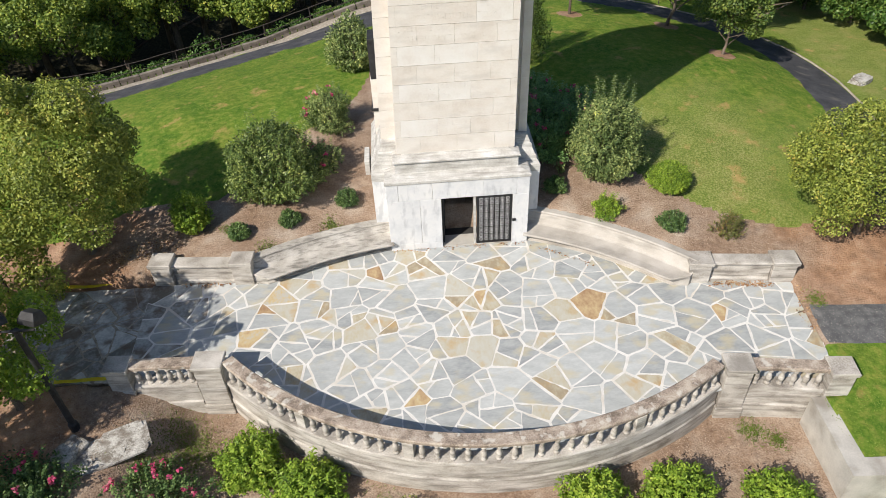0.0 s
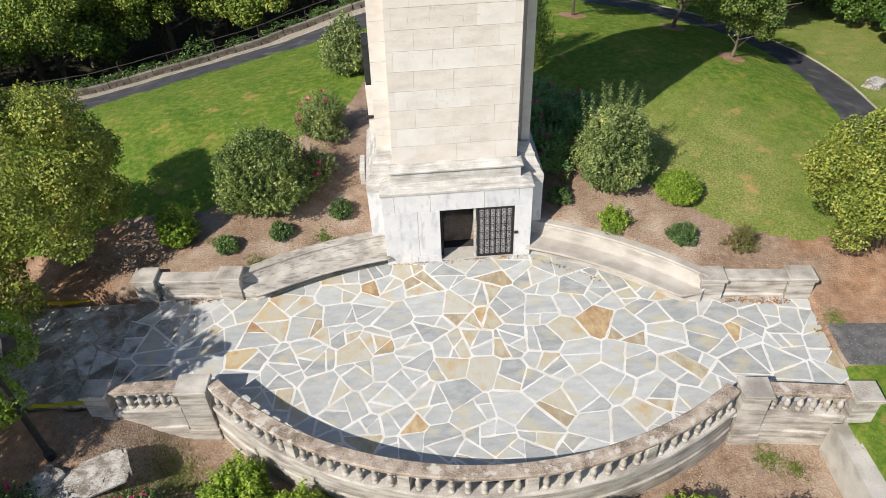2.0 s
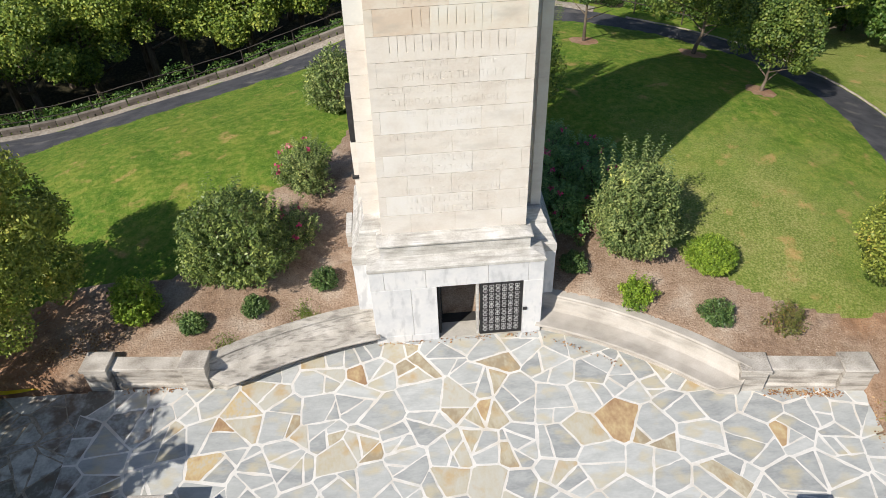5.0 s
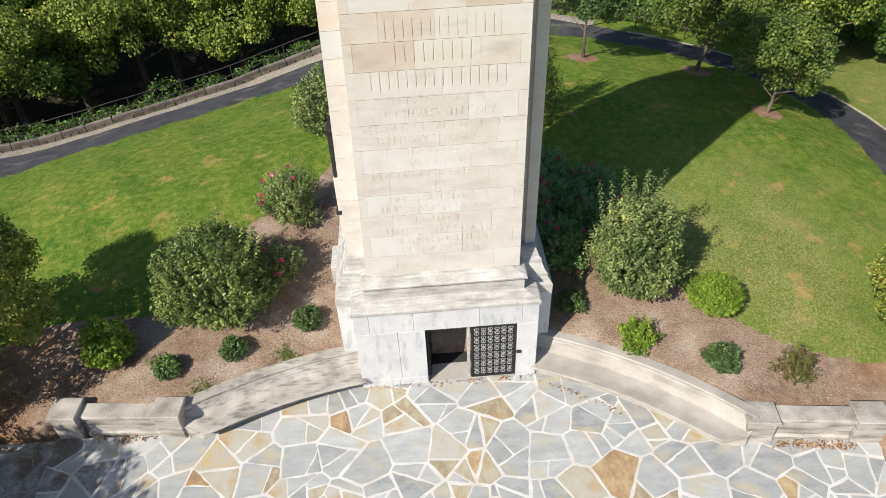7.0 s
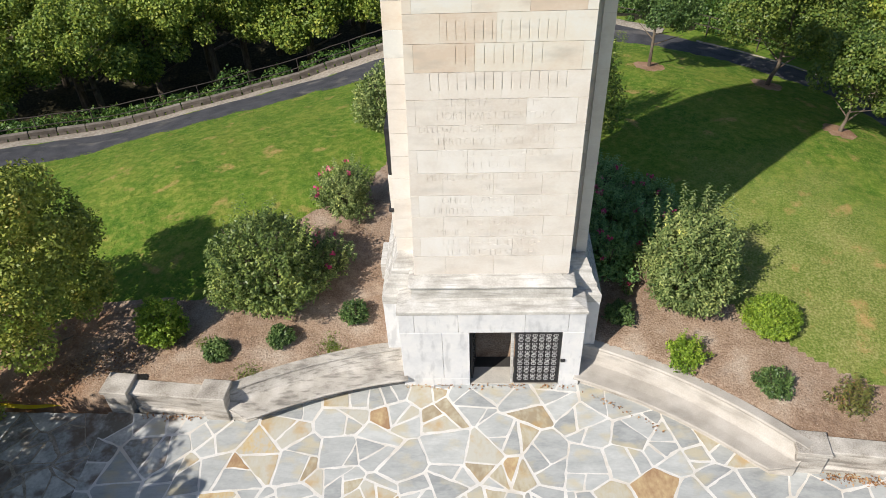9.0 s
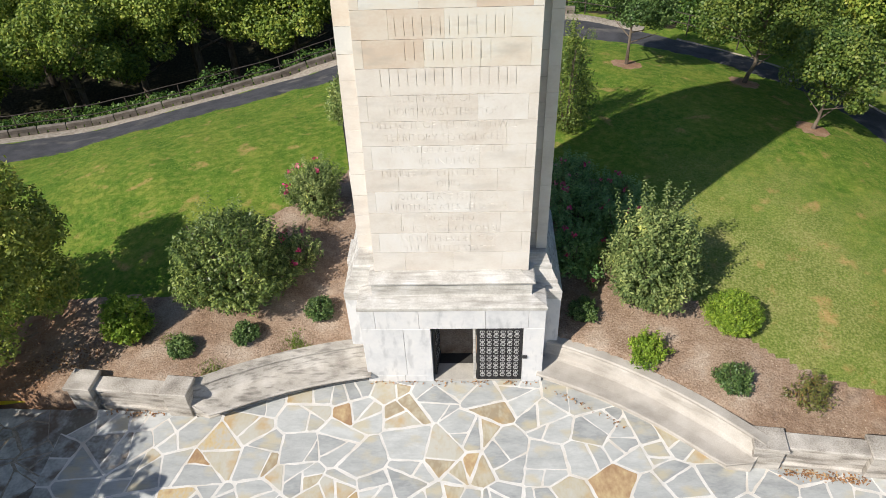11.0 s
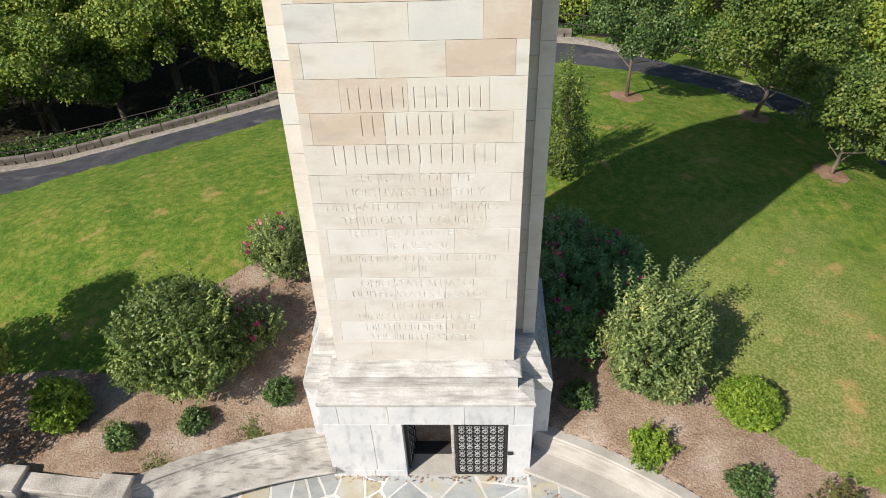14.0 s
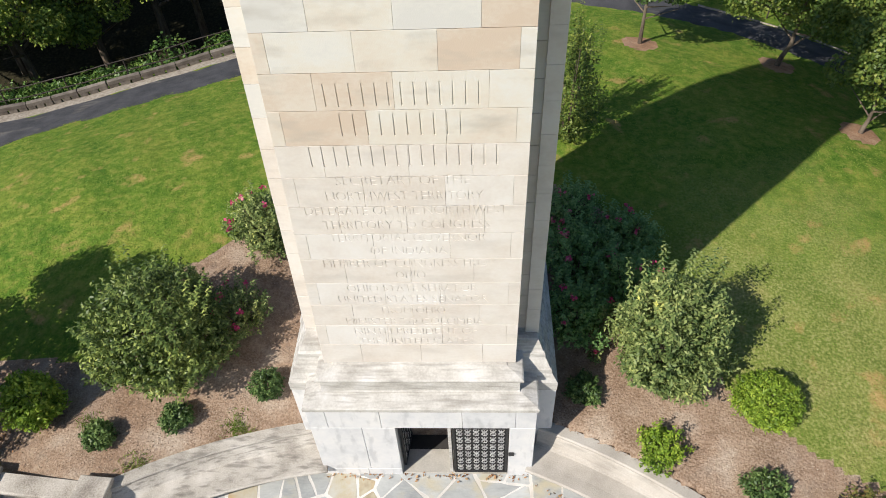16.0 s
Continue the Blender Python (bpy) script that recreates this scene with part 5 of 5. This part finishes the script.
# ---- guard rail along the path ----
def guard_rail():
    line = offset(PATH_LINE[10:112], -1.85)
    t = thing("guard_rail", (*line[40], ground_z(*line[40])), "long rusty steel pipe rail on leaning posts", "railing")
    o = t.matrix_basis.translation
    P = [Vector((x, y, ground_z(x, y))) - o for x, y in line]
    lean = [Vector((*(Vector(b) - Vector(a)), 0)) for a, b in zip(line, offset(line, -0.25))]
    for dz in (1.02, 0.55):
        part("rail_pipe", tube(bmesh.new(), [p + Vector((0, 0, dz)) + l * dz * 0.6 for p, l in zip(P, lean)], [0.026] * len(P), 6), RAILM, t, smooth=True)
    acc = 0.0
    for i in range(1, len(P)):
        acc += (P[i] - P[i - 1]).length
        if acc > 2.45:
            acc = 0.0
            part("post", tube(bmesh.new(), [P[i] - Vector((0, 0, 0.2)), P[i] + Vector((0, 0, 1.03)) + lean[i] * 0.62], [0.03, 0.03], 6), RAILM, t)
    # kerb of timber beams on blocks
    line = offset(PATH_LINE[10:86], -1.68)
    P = [Vector((x, y, ground_z(x, y))) for x, y in line]
    for i in range(0, len(P) - 3, 3):
        a, b = P[i], P[i + 3]
        d = b - a
        k = thing("kerb_beam", tuple(a), "weathered grey timber kerb beam raised on short blocks", "kerb", "kerb beams along the path", turn=math.degrees(math.atan2(d.y, d.x)))
        ln = Vector((d.x, d.y)).length
        tilt = pose(0, 0, 0, 0, -math.degrees(math.atan2(d.z, ln)), 0)
        part("beam", boxed(0.02, ln - 0.02, -0.11, 0.11, 0.22, 0.4, bevel=0.015), TIMBER, k, m=tilt)
        edges = [0.03, 0.3, 0.36, 0.64, 0.7, 0.97]
        for f0, f1 in zip(edges[::2], edges[1::2]):
            part("block", boxed(ln * f0, ln * f1, -0.1, 0.1, -0.15, 0.225), TIMBER, k, m=tilt)


guard_rail()


# ---- lamp, rock, wall and other things in front ----
def lamp_post():
    x, y = -11.3, -6.5
    z = ground_z(x, y)
    t = thing("lamp_post", (x, y, z), "black steel lamp post with two square floodlights", "lamp post")
    H = 4.0
    part("pole", lathe(bmesh.new(), [(0.13, -0.1), (0.13, 0.25), (0.09, 0.32), (0.075, H - 0.1), (0.09, H - 0.08), (0.09, H)], 12), IRON, t, smooth=False)
    part("cross_arm", tube(bmesh.new(), [(-0.45, 0, H - 0.03), (0.45, 0, H - 0.03)], [0.035, 0.035], 8), IRON, t)
    for s, turn in ((-1, 35), (1, -20)):
        bm = bmesh.new()
        rows = [ring(bm, [(-a, -b, c), (a, -b, c), (a, b, c), (-a, b, c)]) for a, b, c in ((0.24, 0.2, 0.0), (0.24, 0.2, 0.14), (0.17, 0.13, 0.32), (0.15, 0.11, 0.33))]
        for p, q in zip(rows, rows[1:]):
            for j in range(4):
                bm.faces.new((p[j], p[(j + 1) % 4], q[(j + 1) % 4], q[j]))
        bm.faces.new(rows[-1])
        bm.faces.new(rows[0][::-1])
        part("floodlight", bm, IRON, t, "square floodlight housing", m=pose(s * 0.42, 0.1, H + 0.1, -25, 0, turn))


lamp_post()


def rock(x, y, sx, sy, sz, turn, label, seed, mat):
    rnd = random.Random(seed)
    bm = bmesh.new()
    bmesh.ops.create_icosphere(bm, subdivisions=4, radius=1.0)
    for v in bm.verts:
        k = 1 + 0.4 * noise.noise(v.co * 1.6 + Vector((seed, 0, 0))) + 0.28 * noise.noise(v.co * 4) + 0.14 * noise.noise(v.co * 10)
        v.co = Vector((max(-0.8, min(0.8, v.co.x * k)) * sx, max(-0.75, min(0.75, v.co.y * k)) * sy, max(-0.6, min(0.6, v.co.z * k)) * sz))
    me = bpy.data.meshes.new("boulder")
    bm.to_mesh(me)
    bm.free()
    me.materials.append(mat)
    ob = new("boulder", me)
    ob.matrix_basis = pose(x, y, ground_z(x, y) + sz * 0.3, 0, 0, turn)
    return tagged(ob, label, "boulder")


ROCK = material("pale_limestone_rock", [(0.3, (0.2, 0.18, 0.15)), (0.5, (0.42, 0.4, 0.36)), (0.75, (0.6, 0.58, 0.53))], 3.0, 24, 0.8, 0.95, 0.8, 20, stain=(0.16, 0.13, 0.1), stain_scale=2.6, stain_amount=0.75, stain_edge=(0.5, 0.62))
rock(-10.2, -7.25, 1.35, 0.75, 0.06, 24, "flat pale limestone boulder among the roses", 3, ROCK)
rock(19.6, 9.7, 0.6, 0.45, 0.3, 30, "pale pinkish boulder at the lawn's edge", 8, ROCK)
rock(-11.2, -7.3, 0.55, 0.42, 0.22, 60, "pale limestone boulder half sunk in the mulch", 5, ROCK)


tagged(slab("retaining_wall", [(9.08, -7.5), (9.55, -7.5), (9.55, -9.45), (17, -9.9), (17, -10.4), (9.0, -9.95)], -1.7, 0.0, CONCRETE), "pale stained concrete retaining wall below the lawn", "wall", kind="structure")
part("post", boxed(-0.09, 0.09, -0.5, 0.5, -0.2, 0.55, bevel=0.01), LEDGE, thing("stone_post", (-3.1, 3.6, ground_z(-3.1, 3.6)), "low pale stone post beside the monument", "post"))


def tape(pts, label):
    bm = bmesh.new()
    rows = []
    for i, (x, y, z) in enumerate(pts):
        w = 0.055
        rows.append((bm.verts.new((x, y - w, z + 0.01 * math.sin(i * 2.1))), bm.verts.new((x, y + w, z + 0.03 + 0.02 * math.cos(i * 1.7)))))
    for a, b in zip(rows, rows[1:]):
        bm.faces.new((a[0], b[0], b[1], a[1]))
    bmesh.ops.solidify(bm, geom=bm.faces[:], thickness=0.004)
    me = bpy.data.meshes.new("caution_tape")
    bm.to_mesh(me)
    bm.free()
    me.materials.append(TAPE)
    tagged(new("caution_tape", me), label, "tape")


TAPE = material("yellow_tape", [(0.3, (0.78, 0.62, 0.02)), (0.7, (0.85, 0.74, 0.08))], 3, 30, 0.2, 0.45, 0)
tape([(-14.6 + 0.38 * i, -0.83 + 0.05 * math.sin(i * 0.9) + 0.003 * i * i, 0.1 + 0.05 * math.sin(i * 0.6)) for i in range(11)], "yellow caution tape lying along the bed's edge")
tape([(-12.4 + 0.3 * i, -4.86 - 0.01 * i, 0.06 + 0.01 * i) for i in range(7)], "yellow caution tape stretched beside the walk")


# ---- loose cover of the ground ----
def on_bed(x, y):
    keep = (mulch_mask(x, y) > 0.5) & ~inside(x, y, TERRACE) & ~((np.abs(x) < 2.9) & (y > 0.6) & (y < 5.2))
    keep &= ~((y < -4.6) & (x > 9.3))
    return keep


CHIP = material("bark_chip", [(0.15, (0.14, 0.09, 0.06)), (0.45, (0.3, 0.21, 0.15)), (0.7, (0.43, 0.33, 0.245)), (0.97, (0.56, 0.46, 0.35))], 1.0, 12, 0.5, 0.9, 0, island=0.5)
BLADE = leaf_material("grass_blade", [(0.1, (0.0832, 0.154, 0.0179)), (0.5, (0.151, 0.242, 0.0313)), (0.85, (0.257, 0.317, 0.067))], 0.85, 0.4)


def mulch_chips():
    rng = np.random.default_rng(90)
    x = np.r_[rng.uniform(-12.5, 12.5, 40000), rng.uniform(-12, 10, 30000)]
    y = np.r_[rng.uniform(-2.5, 9, 40000), rng.uniform(-11, -5, 30000)]
    k = on_bed(x, y)
    x, y = x[k], y[k]
    c = np.c_[x, y, height(x, y) + 0.01]
    n = rng.normal(size=c.shape) * 0.3 + np.array([0, 0, 1])
    tagged(new("mulch_chips", leaf_mesh("mulch_chips", leaf_arrays(c, n, 0.05, 0.02, rng, 0.1), CHIP)), "scattered brown bark chips over the beds", "mulch", kind="stuff")


def grass_blades():
    rng = np.random.default_rng(91)
    x, y = rng.uniform(-19, 19, 260000), rng.uniform(-9.5, 21, 260000)
    k = (mulch_mask(x, y) < 0.5) & ~inside(x, y, TERRACE)
    k &= rng.random(len(x)) < np.clip(np.hypot(x - 9.3, y - 2.0) / 7.0 - 0.1, 0.3, 0.8)
    for px, py in PATH_LINE[::2]:
        k &= np.hypot(x - px, y - py) > 1.5
    for px, py in offset(PATH_LINE[:112], -1.9)[::2]:
        k &= np.hypot(x - px, y - py) > 1.1
    x, y = x[k], y[k]
    c = np.c_[x, y, height(x, y) + 0.012]
    n = rng.normal(size=c.shape) * 0.5 + np.array([-0.25, -0.22, 1])
    up = rng.normal(size=c.shape) + np.array([0, 0, 0.3])
    tagged(new("grass_blades", leaf_mesh("grass_blades", leaf_arrays(c, n, 0.06, 0.02, rng, 0.1, along=up), BLADE)), "short mown grass blades of the lawn", "grass", kind="stuff")


mulch_chips()
grass_blades()


def weeds():
    """Tufts of weed grass in the beds."""
    rng = np.random.default_rng(93)
    vs = []
    for px, py, r, n in ((-6.55, -0.25, 0.3, 160), (-4.45, 0.75, 0.28, 150), (-8.6, -6.4, 0.7, 420), (-8.1, -7.0, 0.6, 360), (-9.2, -7.4, 0.5, 200), (7.65, -7.65, 0.35, 200), (8.2, -8.0, 0.25, 120), (-2.9, -9.2, 0.5, 240), (10.9, -3.9, 0.3, 120), (-8.0, 0.75, 0.25, 90)):
        n *= 2
        x, y = px + r * rng.normal(size=n) * 0.6, py + r * rng.normal(size=n) * 0.6
        c = np.c_[x, y, height(x, y) + 0.04]
        up = np.tile(np.array([[0.0, 0, 1]]), (n, 1)) + 0.6 * rng.normal(size=(n, 3))
        vs.append(leaf_arrays(c, rng.normal(size=(n, 3)), 0.15, 0.016, rng, 0.1, along=up))
    tagged(new("weeds", leaf_mesh("weeds", np.concatenate(vs), BLADE)), "tufts of green weeds in the mulch", "weeds", kind="stuff")


def litter():
    """Dry leaves blown against the walls and steps."""
    rng = np.random.default_rng(94)
    vs = []
    for (x0, y0), (x1, y1), n, w in (((7.95, -2.82), (9.85, -3.05), 260, 0.07), ((-2.4, -0.05), (2.35, -0.08), 90, 0.05), ((2.5, -0.2), (4.4, -1.5), 45, 0.05), ((-7.9, -1.12), (-9.5, -1.0), 60, 0.06), ((10.5, -3.4), (10.3, -5.2), 60, 0.12), ((-12.2, 0.15), (-10.0, 0.5), 420, 0.28), ((-11.6, -7.9), (-13.0, -7.2), 200, 0.3)):
        k = rng.random(n)
        c = np.c_[x0 + (x1 - x0) * k + w * rng.normal(size=n), y0 + (y1 - y0) * k + w * rng.normal(size=n), 0.03 * rng.random(n)]
        c[:, 2] += np.where(inside(c[:, 0], c[:, 1], TERRACE), 0.02, height(c[:, 0], c[:, 1]) + 0.02)
        vs.append(leaf_arrays(c, rng.normal(size=(n, 3)) * 0.5 + (0, 0, 1), 0.08, 0.045, rng, 0.2))
    tagged(new("leaf_litter", leaf_mesh("leaf_litter", np.concatenate(vs), LITTER)), "dry rust-brown leaves against the walls", "leaves", kind="stuff")


LITTER = material("dry_leaf", [(0.2, (0.2, 0.1, 0.05)), (0.5, (0.36, 0.2, 0.1)), (0.8, (0.48, 0.32, 0.17))], 3, 20, 0.2, 0.9, 0, island=0.8)
weeds()
litter()


# ---- flagstones ----
TAN_AT = [(-4.0, -0.8), (-5.9, -2.6), (-5.1, -2.0), (-3.3, -3.5), (-4.4, -2.8), (-2.5, -3.5), (-0.7, -4.4), (0.0, -3.1), (1.2, -1.4), (2.0, -1.1), (-1.5, -0.9), (-0.2, -2.4), (1.8, -4.4),
          (0.6, -5.1), (3.0, -3.6), (4.7, -3.9), (4.6, -6.6), (-3.0, -7.0), (2.1, -6.4), (10.2, -5.2), (6.2, -5.5)]
OCHRE_AT = [(-2.9, -1.2), (-2.5, -2.0), (-6.7, -3.3), (0.6, -2.4), (3.8, -3.1), (7.7, -3.8), (-2.0, -6.5), (-4.5, -7.0), (-6.3, -2.3)]


def clip(poly, px, py, nx, ny):
    """Keep the side of a polygon where (p - (px, py)) . n <= 0."""
    out = []
    for i in range(len(poly)):
        a, b = poly[i], poly[(i + 1) % len(poly)]
        da, db = (a[0] - px) * nx + (a[1] - py) * ny, (b[0] - px) * nx + (b[1] - py) * ny
        if da <= 0:
            out.append(a)
        if (da < 0) != (db < 0) and da != db:
            k = da / (da - db)
            out.append((a[0] + (b[0] - a[0]) * k, a[1] + (b[1] - a[1]) * k))
    return out


def near_edge(p, poly):
    best = None
    for a, b in zip(poly, poly[1:] + poly[:1]):
        dx, dy = b[0] - a[0], b[1] - a[1]
        k = max(0, min(1, ((p[0] - a[0]) * dx + (p[1] - a[1]) * dy) / (dx * dx + dy * dy + 1e-12)))
        q = (a[0] + dx * k, a[1] + dy * k)
        d = math.dist(p, q)
        if best is None or d < best[0]:
            best = (d, q)
    return best


def area_of(p):
    return abs(sum(a[0] * b[1] - b[0] * a[1] for a, b in zip(p, p[1:] + p[:1]))) / 2


def flagstones(region, parent, count, seed, gap, z, keep, soiled_shaded=False):
    """Broad cells first, then each is broken by straight cuts into stones of very uneven size."""
    rnd = random.Random(seed)
    xs, ys = [p[0] for p in region], [p[1] for p in region]
    seeds, tries = [], 0
    while len(seeds) < count and tries < 40000:
        tries += 1
        x, y = rnd.uniform(min(xs), max(xs)), rnd.uniform(min(ys), max(ys))
        if inside(np.array([x]), np.array([y]), region)[0] and all(math.dist((x, y), q) > 0.72 for q in seeds):
            seeds.append((x, y))
    for i, (x, y) in enumerate(seeds):
        cell = [(x - 2, y - 2), (x + 2, y - 2), (x + 2, y + 2), (x - 2, y + 2)]
        for j, (u, v) in enumerate(seeds):
            d = math.dist((x, y), (u, v))
            if i == j or d > 4:
                continue
            nx, ny = (u - x) / d, (v - y) / d
            m = d / 2 - gap / 2 * (0.6 + 0.9 * abs(math.sin(7.0 * (x + u) + 5.0 * (y + v))))
            cell = clip(cell, x + nx * m, y + ny * m, nx, ny)
            if len(cell) < 3:
                break
        if len(cell) < 3:
            continue
        cell = [p if inside(np.array([p[0]]), np.array([p[1]]), region)[0] else near_edge(p, region)[1] for p in cell]
        queue = [cell]
        for piece in queue:
            a = area_of(piece) if len(piece) > 2 else 0
            if a < 0.018:
                continue
            if len(queue) < 16 and a > rnd.choice(keep):
                mx, my = sum(p[0] for p in piece) / len(piece), sum(p[1] for p in piece) / len(piece)
                far = max(piece, key=lambda p: math.dist(p, (mx, my)))
                ang = math.atan2(far[1] - my, far[0] - mx) + rnd.gauss(0, 0.45)
                nx, ny = math.cos(ang), math.sin(ang)
                k = rnd.choice((-0.1, 0.0, 0.12, 0.3, 0.45)) * math.dist(far, (mx, my))
                mx, my = mx + nx * k, my + ny * k
                g = gap / 2 * rnd.uniform(0.6, 1.35)
                queue.append(clip(piece, mx - nx * g, my - ny * g, nx, ny))
                queue.append(clip(piece, mx + nx * g, my + ny * g, -nx, -ny))
                continue
            lay(piece, parent, z, rnd, soiled_shaded)


def lay(cell, parent, z, rnd, soiled_shaded):
    """One stone: a flat slab with uneven, slightly rounded edges."""
    pts = []
    for q, p in enumerate(cell):
        a, b = cell[q - 1], cell[(q + 1) % len(cell)]
        if math.dist(p, a) < 0.05:
            continue
        ra, rb = min(0.3, 0.025 / math.dist(p, a)), min(0.3, 0.025 / max(math.dist(p, b), 0.01))
        for o, r in ((a, ra), (b, rb)):
            pts.append((p[0] + (o[0] - p[0]) * r + rnd.uniform(-0.014, 0.014), p[1] + (o[1] - p[1]) * r + rnd.uniform(-0.014, 0.014)))
        d = math.dist(p, b)
        for s in range(1, int(d / 0.2)):
            f = (s + rnd.uniform(-0.3, 0.3)) / int(d / 0.2)
            w = rnd.gauss(0, 0.011)
            pts.append((p[0] + (b[0] - p[0]) * f + (b[1] - p[1]) / d * w, p[1] + (b[1] - p[1]) * f - (b[0] - p[0]) / d * w))
    if len(pts) < 3:
        return
    mx, my = sum(p[0] for p in pts) / len(pts), sum(p[1] for p in pts) / len(pts)
    k = 2 if any(math.dist((mx, my), p) < 0.38 for p in OCHRE_AT) else 1 if rnd.random() < 0.8 and any(math.dist((mx, my), p) < 0.45 for p in TAN_AT) else (1 if rnd.random() < 0.1 else 0)
    top = z + rnd.uniform(0.0, 0.002)
    bm = bmesh.new()
    lo = [bm.verts.new((p[0] - mx, p[1] - my, -0.03)) for p in pts]
    hi = [bm.verts.new((p[0] - mx, p[1] - my, top - 0.002)) for p in pts]
    inn = [bm.verts.new(((p[0] - mx) * 0.98, (p[1] - my) * 0.98, top)) for p in pts]
    n = len(pts)
    for q in range(n):
        r = (q + 1) % n
        bm.faces.new((lo[q], lo[r], hi[r], hi[q]))
        bm.faces.new((hi[q], hi[r], inn[r], inn[q]))
    bm.faces.new(inn)
    bmesh.ops.recalc_face_normals(bm, faces=bm.faces)
    # stones at the left end take the colour with dirt and tree shade
    part("flagstone", bm, DIRTY_SHADED if soiled_shaded or mx < rnd.uniform(-9.9, -8.4) else (BLUE, TAN, OCHRE)[k], parent, m=Matrix.Translation((mx, my, 0)))


flagstones(PAVED, pavement, 120, 4, 0.056, 0.0, (0.22, 0.35, 0.5, 0.65, 0.8, 1.0))
flagstones(WALK_L, walkway, 20, 6, 0.06, -0.006, (0.15, 0.3, 0.45, 0.6), True)
